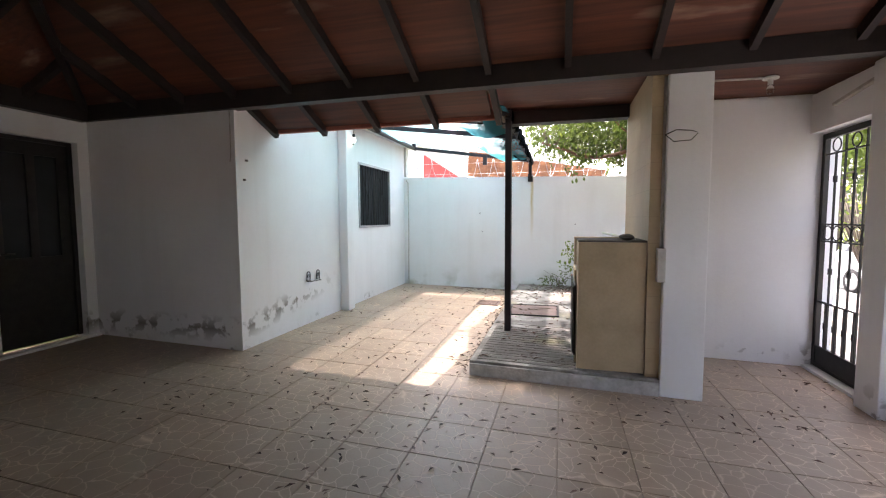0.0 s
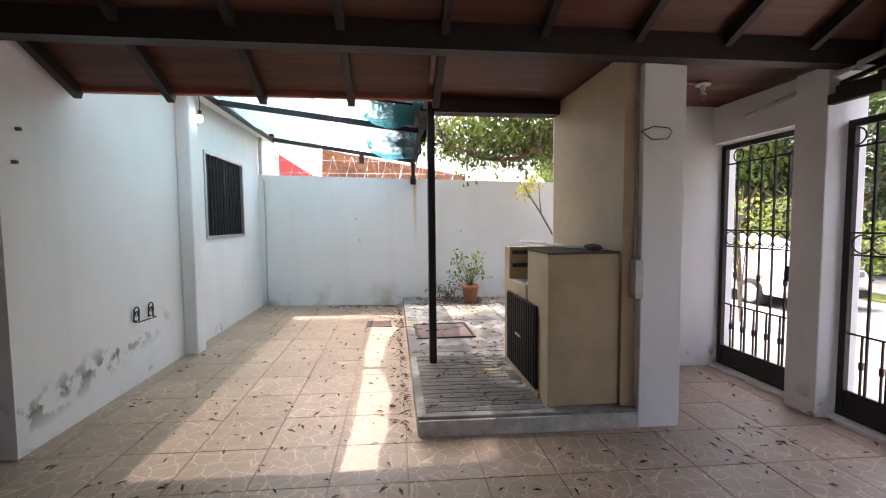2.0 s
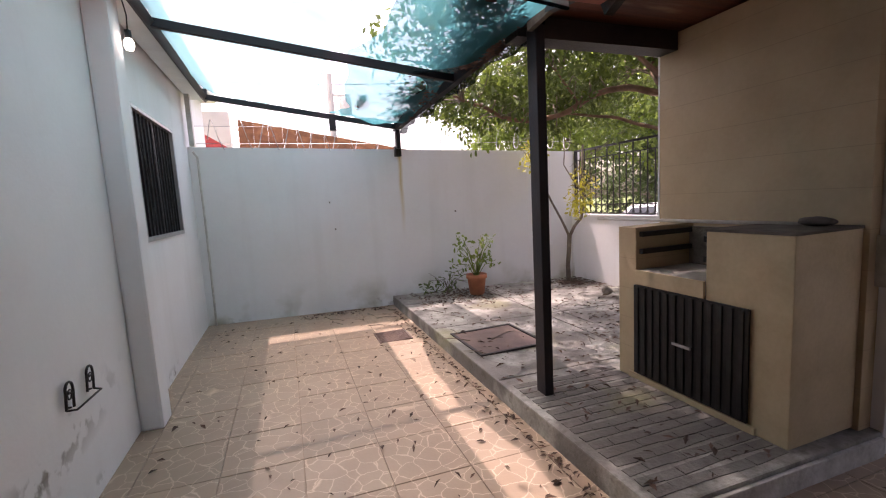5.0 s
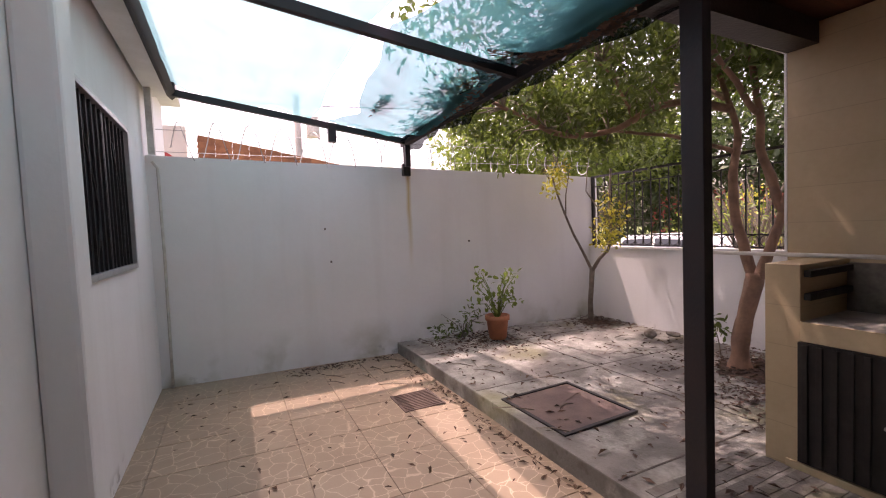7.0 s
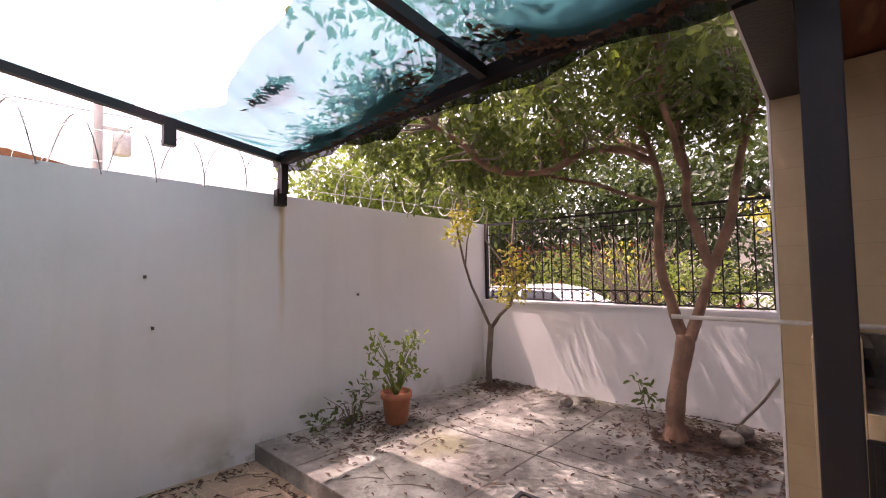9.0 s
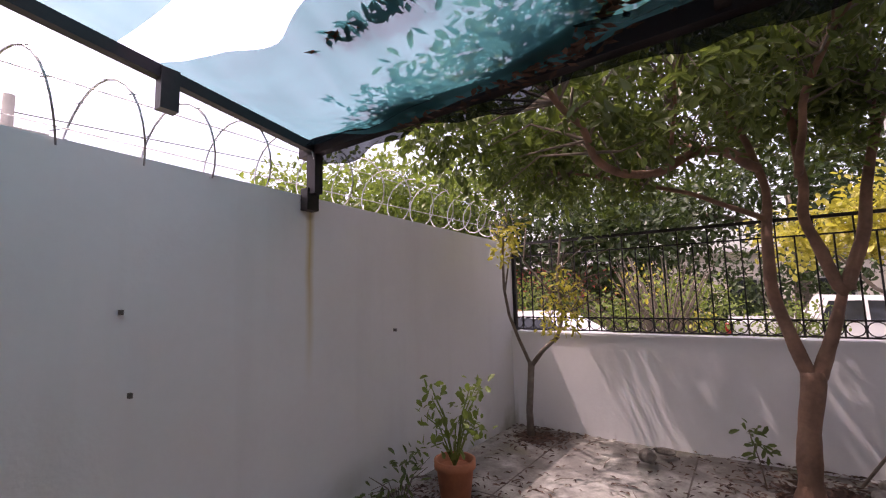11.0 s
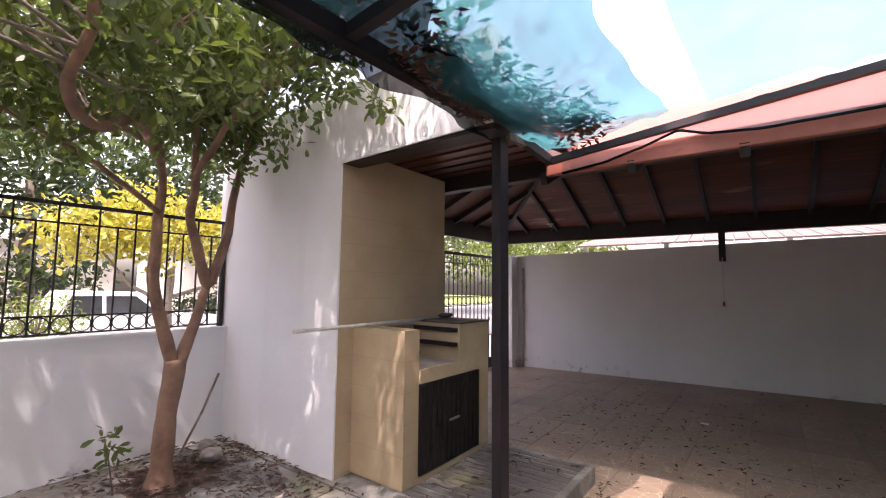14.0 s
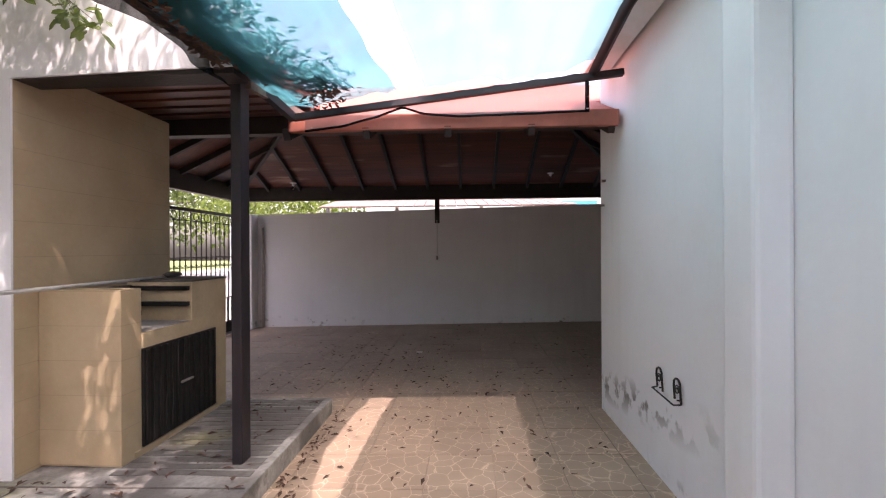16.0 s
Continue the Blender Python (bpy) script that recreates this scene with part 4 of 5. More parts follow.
# ---------- things in the garden ----------
def mound(name, x, y, r, label):
    bm = bmesh.new()
    bmesh.ops.create_uvsphere(bm, u_segments=22, v_segments=8, radius=1.0)
    for v in bm.verts:
        k = 1 + 0.7 * noise.noise(v.co * 2.6 + Vector((x, y, 0)))
        v.co = Vector((x + v.co.x * r * k, y + v.co.y * r * k, 0.120 + max(v.co.z, -0.1) * 0.028 * (1 + 0.6 * noise.noise(v.co * 7.0))))
    return structure(name, bm, DIRT, label, "soil")


mound("soil_tree", 1.75, 5.6, 0.42, "dark soil and leaf mould round the tree foot")
mound("soil_sapling", 2.05, 7.9, 0.26, "reddish leaf mould round the sapling foot")

hatch = empty("floor_hatch", "rusty square steel hatch set in the concrete slab", "hatch", at=(-0.29, 5.86, 0.135))
hatch.rotation_euler = (0, 0, 0.02)
part("plate", boxes((-0.305, -0.315, 0, 0.305, 0.315, 0.012), bevel=0.004), RUSTPLATE, hatch)
for r in ((-0.335, -0.345, 0, 0.335, -0.318, 0.018), (-0.335, 0.318, 0, 0.335, 0.345, 0.018), (-0.335, -0.318, 0, -0.308, 0.318, 0.018), (0.308, -0.318, 0, 0.335, 0.318, 0.018)):
    part("rim", boxes(r), IRON, hatch)

grate = empty("drain_grate", "rusty steel drain grate in the tile floor", "drain", at=(-1.08, 6.81, 0.0))
part("pan", boxes((-0.175, -0.19, -0.003, 0.175, 0.19, 0.002)), SOOT, grate)
for k in range(12):
    y = -0.17 + k * 0.031
    part("slat", boxes((-0.165, y - 0.007, 0.002, 0.165, y + 0.007, 0.014)), RUSTPLATE, grate)
for x in (-0.17, 0.17):
    part("side_bar", boxes((x - 0.008, -0.19, 0.002, x + 0.008, 0.19, 0.016)), RUSTPLATE, grate)

pot = empty("flower_pot", "terracotta pot with a straggly green plant", "flower pot", at=(0.39, 7.78, 0.135))
part("pot", lathe(bmesh.new(), [(0.085, 0), (0.10, 0.02), (0.125, 0.2), (0.14, 0.2), (0.14, 0.245), (0.12, 0.245), (0.115, 0.2)], 24), TERRA, pot)
rng = random.Random(2)
pot.scale = (1.05, 1.05, 1.18)
bm, tips = bmesh.new(), []
for i in range(16):
    a = rng.uniform(0, 6.28)
    e = Vector((math.cos(a) * rng.uniform(0.08, 0.28), math.sin(a) * rng.uniform(0.08, 0.22), rng.uniform(0.32, 0.68)))
    tube(bm, [(0, 0, 0.2), e * 0.5 + Vector((0, 0, 0.18)), e], [0.006, 0.005, 0.003], 5, False)
    tips += [tuple(e), tuple(e * 0.75 + Vector((0, 0, 0.09)))]
part("stem", bm, LEAFNEW, pot)
pts, out = tufts(tips, 0.08, 5, 13)
leaf_mesh("leaves", pts, out, 0.058, LEAFNEW, pot, "fresh green leaves", 14, 0.55)
weeds = empty("weed", "thin weeds and dry stalks beside the pot", "weed", at=(0.05, 8.0, 0.135))
pts, out = tufts([(0.0, 0, 0.2), (-0.15, 0.05, 0.12), (0.12, 0.05, 0.28), (-0.3, 0.1, 0.08)], 0.14, 26, 15)
pts[:, 2] = np.maximum(pts[:, 2], 0.02)
pts[:, 1] = np.minimum(pts[:, 1], 0.2)
leaf_mesh("leaves", pts, out, 0.07, LEAF, weeds, "", 16, 0.35)
bm = bmesh.new()
for i in range(12):
    a = rng.uniform(0, 6.28)
    tube(bm, [(0, 0, 0), (math.cos(a) * 0.12, math.sin(a) * 0.06, 0.2), (math.cos(a) * 0.3, math.sin(a) * 0.16, 0.25 * rng.random() + 0.1)], [0.005, 0.004, 0.002], 4, False)
part("stalk", bm, TWIG, weeds)
seedling = empty("seedling", "small green seedling at the tree foot", "seedling", at=(1.78, 5.98, 0.13))
bm = bmesh.new()
tube(bm, [(0, 0, 0), (0.0, 0.03, 0.2), (-0.03, 0.08, 0.42)], [0.006, 0.005, 0.003], 5)
part("stem", bm, TWIG, seedling)
pts, out = tufts([(-0.03, 0.08, 0.42), (0, 0.05, 0.33), (0.02, 0.0, 0.25)], 0.08, 12, 17)
leaf_mesh("leaves", pts, out, 0.075, LEAF, seedling, "", 18, 0.4)


def stone(x, y, z, sx, sy, sz, seed, label, mat=STONE):
    bm = bmesh.new()
    bmesh.ops.create_icosphere(bm, subdivisions=3, radius=1.0)
    for v in bm.verts:
        k = 1 + 0.22 * noise.noise(v.co * 1.6 + Vector((seed, 0, 0)))
        v.co = Vector((v.co.x * sx * k, v.co.y * sy * k, v.co.z * sz * k + sz * 0.85))
    for f in bm.faces:
        f.smooth = True
    ob = tagged(part("stone", bm, mat), label, "stone")
    ob.location = (x, y, z)
    return ob


stone(1.8, 6.78, 0.135, 0.06, 0.065, 0.055, 1, "round grey stone on the concrete slab")
stone(2.05, 6.68, 0.135, 0.05, 0.09, 0.03, 2, "flat grey stone on the concrete slab")
stone(1.72, 5.36, 0.15, 0.10, 0.08, 0.05, 3, "brown stone at the tree foot")
stone(1.95, 5.3, 0.15, 0.06, 0.06, 0.05, 4, "small stone at the tree foot")
stick = tagged(part("stick", tube(bmesh.new(), [(2.15, 5.42, 0.15), (2.26, 5.2, 0.44), (2.36, 5.02, 0.74)], 0.011, 7), TWIG), "dark stick leaning in the wall corner", "stick")

# ---------- grill ----------
grill = empty("barbecue_grill", "beige painted masonry barbecue with dark steel door", "barbecue", at=(0.2, 3.68, 0.135))


def g(rows, bevel=0.006):
    bm = boxes(*rows, bevel=bevel)
    bmesh.ops.translate(bm, verts=bm.verts, vec=(-0.2, -3.68, -0.135))
    return bm


part("side_block", g([(0.208, 3.645, 0.135, 0.738, 4.11, 1.225)]), BEIGE_TRIM, grill)
part("top_slab", g([(0.204, 3.64, 1.225, 0.738, 4.115, 1.24)], 0.003), SOOT, grill, "thin sooty top slab")
part("side_wall", g([(0.2, 4.635, 0.135, 0.738, 4.80, 1.225)]), BEIGE, grill, "beige painted block side wall")
part("hearth", g([(0.205, 4.11, 0.84, 0.736, 4.635, 0.93)]), ASH, grill, "grey hearth slab with ash")
part("lintel", g([(0.19, 4.112, 0.83, 0.206, 4.634, 0.932)], 0.002), BEIGE_TRIM, grill)
part("fire_back", g([(0.69, 4.115, 0.93, 0.736, 4.63, 1.2)], 0.0), STONE, grill, "grey sooty back plate")
for z in (1.04, 1.16):
    for y in (4.112, 4.60):
        part("rail", g([(0.225, y, z, 0.685, y + 0.032, z + 0.035)], 0.003), IRON, grill)
part("cavity", g([(0.26, 4.115, 0.135, 0.695, 4.63, 0.838)], 0.0), SOOT, grill)
part("sill", g([(0.19, 3.80, 0.135, 0.30, 4.70, 0.18)]), BEIGE_TRIM, grill)
gate_door = part("door", g([(0.182, 3.84, 0.19, 0.198, 4.64, 0.825)], 0.002), IRON, grill, "dark rust-worn corrugated steel door")
for k in range(13):
    y = 3.875 + k * 0.061
    part("flute", g([(0.172, y - 0.014, 0.2, 0.184, y + 0.014, 0.815)], 0.004), IRON, gate_door)
part("handle", g([(0.155, 4.17, 0.50, 0.17, 4.30, 0.515)], 0.003), GALV, gate_door, "worn steel handle")
pole = tagged(part("pole", tube(bmesh.new(), [(0.56, 5.45, 1.252), (0.62, 4.5, 1.253), (0.655, 3.75, 1.254)], 0.013, 10), CONDUIT), "pale metal pole lying along the grill top", "pole")
stone(0.6, 3.78, 1.24, 0.055, 0.09, 0.025, 7, "dark charred lump resting on the grill top", SOOT)

meter = empty("switch_box", "small grey metal switch box on the pillar corner", "switch box", at=(0.855, 3.60, 0.93))
part("box", boxes((-0.055, -0.05, 0, 0.005, 0.035, 0.27), bevel=0.005), CONDUIT, meter)
part("conduit", tube(bmesh.new(), [(-0.02, 0.015, 0.27), (-0.02, 0.015, 1.6)], 0.012, 8), CONDUIT, meter)
part("plate", boxes((0.0, -0.034, 0.62, 0.06, -0.024, 0.86), bevel=0.003), TRIM, meter)
hook = tagged(part("wire_hook", tube(bmesh.new(), [(0.83, 3.565, 2.08), (0.9, 3.53, 2.11), (1.0, 3.52, 2.1), (1.06, 3.566, 2.09), (1.0, 3.53, 2.03), (0.88, 3.52, 2.02), (0.83, 3.565, 2.08)], 0.004, 6), IRON), "bent black wire hook on the pillar", "hook")

# ---------- window and door of the house ----------
win = empty("window_1", "grey aluminium window with curtain behind dark bars", "window", kind="structure", at=(-3.078, 6.17, 1.21))
for r in ((-0.05, 0, 0, 0.012, 1.30, 0.035), (-0.05, 0, 1.02, 0.012, 1.30, 1.055), (-0.05, 0, 0.035, 0.012, 0.035, 1.02), (-0.05, 1.265, 0.035, 0.012, 1.30, 1.02)):
    part("window_frame", boxes(r, bevel=0.003), ALU, win)
part("mullion", boxes((-0.05, 0.635, 0.035, -0.012, 0.665, 1.02), bevel=0.003), IRON, win, "dark centre mullion")
for a, b in ((0.035, 0.63), (0.67, 1.265)):
    part("pane", boxes((-0.034, a, 0.035, -0.029, b, 1.02)), GLASS, win)
    part("insect_screen", boxes((-0.0265, a, 0.036, -0.0245, b, 1.019)), SCREEN, win, "dark grey insect screen")
bm = bmesh.new()
cols = [[bm.verts.new((-0.10 - 0.025 * math.sin(i * 0.9), 0.02 + i * 0.021, z)) for z in (0.02, 1.0)] for i in range(61)]
for a, b in zip(cols, cols[1:]):
    bm.faces.new((a[0], b[0], b[1], a[1])).smooth = True
part("curtain", bm, CURTAIN, win, "dark grey hanging curtain")
# Added dark panel standing in for the unlit room behind the curtain.
part("dark_room_panel", boxes((-0.19, 0.0, 0.0, -0.17, 1.3, 1.055)), SOOT, win)
for k in range(12):
    y = 0.09 + k * 0.102
    part("bar", boxes((-0.022, y - 0.0045, 0.036, -0.008, y + 0.0045, 1.019)), IRON, win)
bm = bmesh.new()
for y in (0.3, 0.95):
    tube(bm, [(-0.012, y + 0.10 * math.sin(a * 0.5), 0.1 + a * 0.085) for a in range(10)], 0.006, 5)
part("scroll_bar", bm, IRON, win)

door = empty("door_1", "dark brown wooden house door with two tall panes", "door", kind="structure", at=(-5.17, 2.60, 0.03))
part("door_leaf", boxes((-0.04, 0.04, 0, 0.0, 0.74, 0.9), (-0.04, 0.04, 0.9, 0.0, 0.14, 2.08), (-0.04, 0.36, 0.9, 0.0, 0.44, 2.08), (-0.04, 0.64, 0.9, 0.0, 0.74, 2.08), (-0.04, 0.14, 1.95, 0.0, 0.36, 2.08), (-0.04, 0.44, 1.95, 0.0, 0.64, 2.08)), IRON, door)
for a, b in ((0.14, 0.36), (0.44, 0.64)):
    part("pane", boxes((-0.028, a, 0.9, -0.018, b, 1.95)), CARGLASS, door)
for r in ((-0.05, 0, 0, 0.03, 0.04, 2.12), (-0.05, 0.74, 0, 0.03, 0.78, 2.12), (-0.05, 0.04, 2.08, 0.03, 0.74, 2.12)):
    part("door_frame", boxes(r), DARKWOOD, door)
part("door_handle", tube(bmesh.new(), [(0.0, 0.1, 0.95), (0.04, 0.1, 0.95), (0.04, 0.2, 0.95)], 0.009, 8), IRON, door)


# ---------- ironwork ----------
def ring(bm, c, r, t=0.006):
    tube(bm, [(c[0], c[1] + r * math.cos(a * math.pi / 7), c[2] + r * math.sin(a * math.pi / 7)) for a in range(15)], t, 5)


def iron_gate(name, x, y0, y1, top, label):
    e = empty(name, label, "gate", "iron gates to the street", at=(x, y0, 0.04))
    w, h = y1 - y0, top - 0.04
    for r in ((0, 0, 0, 0.04, 0.05, h), (0, w - 0.05, 0, 0.04, w, h), (0, 0.05, h - 0.05, 0.04, w - 0.05, h), (0, 0.05, 0, 0.04, w - 0.05, 0.03)):
        part("gate_frame", boxes(r), IRON, e)
    part("kick_plate", boxes((0.008, 0.05, 0.03, 0.03, w - 0.05, 0.2)), IRON, e)
    for z in (0.62, 1.20, 1.36, h - 0.2):
        part("rail", boxes((0.012, 0.05, z, 0.028, w - 0.05, z + 0.014)), IRON, e)
    n = max(2, round((w - 0.1) / 0.135))
    for k in range(1, n):
        y = 0.05 + (w - 0.1) * k / n
        part("bar", boxes((0.013, y - 0.007, 0.2, 0.027, y + 0.007, h - (0.05 if k % 2 == 0 else 0.2))), IRON, e)
        for z in (0.9, 1.75) if k % 2 else ():
            part("collar", boxes((0.006, y - 0.013, z, 0.034, y + 0.013, z + 0.06), bevel=0.006), IRON, e)
    for k in range(2 * n):
        y = 0.05 + (w - 0.1) * (k + 0.5) / (2 * n)
        if k % 2 == 0:
            part("short_bar", boxes((0.014, y - 0.006, 0.2, 0.026, y + 0.006, 0.62)), IRON, e)
            part("collar", boxes((0.008, y - 0.012, 0.38, 0.032, y + 0.012, 0.44), bevel=0.005), IRON, e)
    for k in range(n):
        bm = bmesh.new()
        ring(bm, (0.02, 0.05 + (w - 0.1) * (k + 0.5) / n, 1.287), 0.066)
        if k % 2 == 0:
            part("ring", bm, IRON, e)
            bm = bmesh.new()
            ring(bm, (0.02, 0.05 + (w - 0.1) * (k + 1) / n, h - 0.12), 0.06)
        part("ring", bm, IRON, e)
    return e


iron_gate("entry_gate", 2.44, 3.87, 4.79, 2.25, "black wrought iron entry gate, closed")
part("lock_box", boxes((-0.03, 0.04, 0.95, 0.0, 0.14, 1.08), bevel=0.004), IRON, bpy.data.objects["entry_gate"])
iron_gate("car_gate", 2.44, 1.5, 3.58, 2.22, "black wrought iron car gate leaf, closed")
iron_gate("car_gate", 2.44, -0.6, 1.48, 2.18, "black wrought iron car gate leaf, closed")
structure("gate_sill", boxes((2.36, -0.62, 0.0, 2.62, 3.59, 0.03), (2.36, 3.865, 0.0, 2.62, 4.79, 0.03)), TRIM, "pale painted sill under the gates", "sill")

fence = empty("iron_fence", "black wrought iron fence on the low garden wall", "fence", at=(2.46, 4.97, 1.18))
for y in (0.0, 3.25):
    part("post", boxes((-0.02, y - 0.0, 0, 0.02, y + 0.04, 1.03)), IRON, fence)
for z in (0.015, 0.15, 0.86, 1.0):
    part("rail", boxes((-0.01, 0.04, z, 0.01, 3.25, z + (0.03 if z > 0.9 else 0.014))), IRON, fence)
for k in range(25):
    y = 0.14 + k * 0.1265
    part("bar", boxes((-0.007, y - 0.006, 0.015, 0.007, y + 0.006, 1.0 if k % 2 else 0.87)), IRON, fence)
    bm = bmesh.new()
    ring(bm, (0, y + 0.063, 0.09), 0.058, 0.005)
    part("ring", bm, IRON, fence)

track = empty("gate_arm", "folded steel arms of an old lifting gate", "gate mechanism", at=(2.3, 3.6, 2.3))
part("arm", bar(bmesh.new(), (0.0, 0.75, 0.13), (0.05, -0.55, 0.33), 0.04, 0.025), CONDUIT, track)
part("arm", bar(bmesh.new(), (0.06, 0.55, 0.10), (0.1, -0.5, 0.26), 0.03, 0.03), IRON, track)
part("bracket", boxes((0.0, 0.15, 0.03, 0.03, 0.18, 0.2)), IRON, track)
part("header_bar", boxes((0.02, -2.0, 0.10, 0.14, -0.02, 0.16)), DARKWOOD, track)
part("header_bar", boxes((-0.02, -0.35, 0.03, 0.03, 0.0, 0.10)), DARKWOOD, track)


# ---------- small fixtures ----------
def bulb(x, y, z, label, cord=0.0, rose=True, lit=False):
    e = empty("light_bulb", label, "light bulb", "bulbs of carport and wall", at=(x, y, z))
    part("glass", lathe(bmesh.new(), [(0.004, -0.125), (0.02, -0.12), (0.03, -0.095), (0.028, -0.07), (0.016, -0.045)], 14), BULBGLASS if not lit else BULBLIT, e)
    part("socket", lathe(bmesh.new(), [(0.018, -0.05), (0.02, -0.045), (0.02, 0.0), (0.012, 0.004)], 12), TRIM if rose else IRON, e)
    if rose:
        part("ceiling_rose", lathe(bmesh.new(), [(0.06, 0.0), (0.06, 0.012), (0.045, 0.02)], 18), TRIM, e)
    if cord:
        part("cord", tube(bmesh.new(), [(0, 0, 0), (0.005, 0, cord * 0.5), (-0.01, 0, cord)], 0.004, 6), IRON, e)
    return e


bulb(1.76, 4.2, 2.63, "clear light bulb on a white ceiling rose")
part("conduit", tube(bmesh.new(), [(-0.05, 0, 0.012), (-0.5, -0.05, 0.012)], 0.009, 6), CONDUIT, bpy.data.objects["light_bulb"])
bulb(-3.41, -0.55, 2.74, "clear light bulb under the roof boards", 0.08)
bulb(1.35, -0.55, 2.74, "clear light bulb under the roof boards", 0.08)
bulb(-2.9, 5.69, 2.60, "bare lit bulb hanging from a cord at the wall", 0.19, False, True)

socket = empty("wall_socket", "white switch plate with a brown socket", "socket", at=(-1.326, -0.87, 1.27))
part("plate", boxes((-0.04, 0, -0.06, 0.04, 0.012, 0.06), bevel=0.003), TRIM, socket)
part("insert", boxes((-0.015, 0.012, -0.035, 0.015, 0.016, 0.035)), SOOT, socket)
part("conduit", tube(bmesh.new(), [(0, 0.01, 0.06), (0, 0.01, 0.72)], 0.008, 6), TRIM, socket)
holder = tagged(part("hose_holder", bmesh.new(), IRON), "black wrought iron hose holder on the wall", "hose holder")
bm = bmesh.new()
for y in (4.675, 4.895):
    tube(bm, [(-3.035, y - 0.036, 0.63), (-3.03, y - 0.036, 0.70)] + [(-3.03, y - 0.036 * math.cos(a), 0.715 + 0.036 * math.sin(a)) for a in np.linspace(0.3, 2.84, 9)] + [(-3.03, y + 0.036, 0.70), (-3.035, y + 0.036, 0.62)], 0.006, 6)
    tube(bm, [(-3.03, y + 0.028 * math.cos(a) * (1 - a / 14), 0.69 + 0.028 * math.sin(a) * (1 - a / 14)) for a in np.linspace(0, 9.0, 20)], 0.004, 5)
for y in (4.675, 4.895):
    tube(bm, [(-3.055, y, 0.63), (-3.03, y, 0.632)], 0.005, 5)
tube(bm, [(-3.035, 4.64, 0.63), (-3.0, 4.65, 0.625), (-3.0, 4.92, 0.615), (-3.035, 4.93, 0.62)], 0.005, 6)
bm.to_mesh(holder.data)
bm.free()
holder.location = (-0.033, 0.005, 0.0)
pipe = tagged(part("wall_pipe", tube(bmesh.new(), [(-2.995, 8.24, 0.0), (-2.99, 8.24, 0.6), (-2.985, 8.24, 1.3), (-2.99, 8.24, 2.08), (-3.03, 8.235, 2.14)], 0.013, 8), CONDUIT), "grey pipe running up the white garden wall", "pipe")
pipe2 = tagged(part("wall_pipe", tube(bmesh.new(), [(2.08, -0.84, 0.0), (2.08, -0.84, 1.95)], 0.022, 10), CONDUIT), "grey pipe beside the corner pillar", "pipe")
for (x, z) in ((-1.45, 1.12), (-1.5, 1.48), (0.3, 1.3)):
    tagged(part("wall_nail", boxes((x, 8.235, z, x + 0.014, 8.262, z + 0.022)), SOOT), "rusty nail stub in the white wall", "nail", "nails in the walls")
for (y, z) in ((3.62, 1.95), (3.58, 1.75), (5.9, 2.55), (5.98, 2.5)):
    tagged(part("wall_nail", boxes((-3.09, y, z, -3.055, y + 0.014, z + 0.02)), SOOT), "rusty nail stub in the white wall", "nail", "nails in the walls")
cable = tagged(part("hanging_cable", tube(bmesh.new(), [(-3.13, 3.48, 2.5), (-3.125, 3.475, 2.2), (-3.13, 3.478, 2.0), (-3.14, 3.476, 1.93)], 0.006, 6), CONDUIT), "loose grey cable hanging at the wall corner", "cable")

wire = empty("razor_wire", "coiled galvanised razor wire along the garden wall", "razor wire", at=(0, 8.34, 2.2))
bm = bmesh.new()
tube(bm, [(-2.9 + i * 0.0165, 0.19 * math.cos(i * 0.33), 0.2 + 0.2 * math.sin(i * 0.33) + 0.02 * math.sin(i * 0.051)) for i in range(325)], 0.005, 4)
part("coil", bm, GALV, wire)
bm = bmesh.new()
for i in range(0, 325, 3):
    p = Vector((-2.9 + i * 0.0165, 0.19 * math.cos(i * 0.33), 0.2 + 0.2 * math.sin(i * 0.33) + 0.02 * math.sin(i * 0.051)))
    bar(bm, p - Vector((0.015, 0, 0.006)), p + Vector((0.015, 0, 0.006)), 0.012, 0.002)
part("barb", bm, GALV, wire)["kind"] = "stuff"
for z in (0.12, 0.33):
    part("strand", tube(bmesh.new(), [(-3, 0, z), (-0.3, 0, z - 0.02), (2.5, 0, z)], 0.003, 4), GALV, wire)

paper = tagged(part("paper_scrap", boxes((-1.28, 1.35, 0.004, -1.2, 1.42, 0.012)), TRIM), "crumpled white paper scrap on the tile floor", "paper")

# ---------- street ----------
def wheel(parent, x, y, r, side):
    t = part("wheel", lathe(bmesh.new(), [(r * 0.6, -0.11), (r * 0.95, -0.11), (r, -0.07), (r, 0.07), (r * 0.95, 0.11), (r * 0.6, 0.11)], 26), RUBBER, parent)
    t.matrix_local = pose(x, y, r, 0, 90, 0)
    rim = part("rim", lathe(bmesh.new(), [(r * 0.2, 0.085), (r * 0.62, 0.075), (r * 0.64, 0.115), (r * 0.55, 0.115)], 20), ALU, t)
    rim.matrix_local = pose(0, 0, 0, 0, 0 if side > 0 else 180, 0)
    for k in range(5):
        s = part("spoke", boxes((0.03, -0.025, 0.09, r * 0.6, 0.025, 0.118), bevel=0.006), ALU, rim)
        s.matrix_local = pose(0, 0, 0, 0, 0, 72 * k)


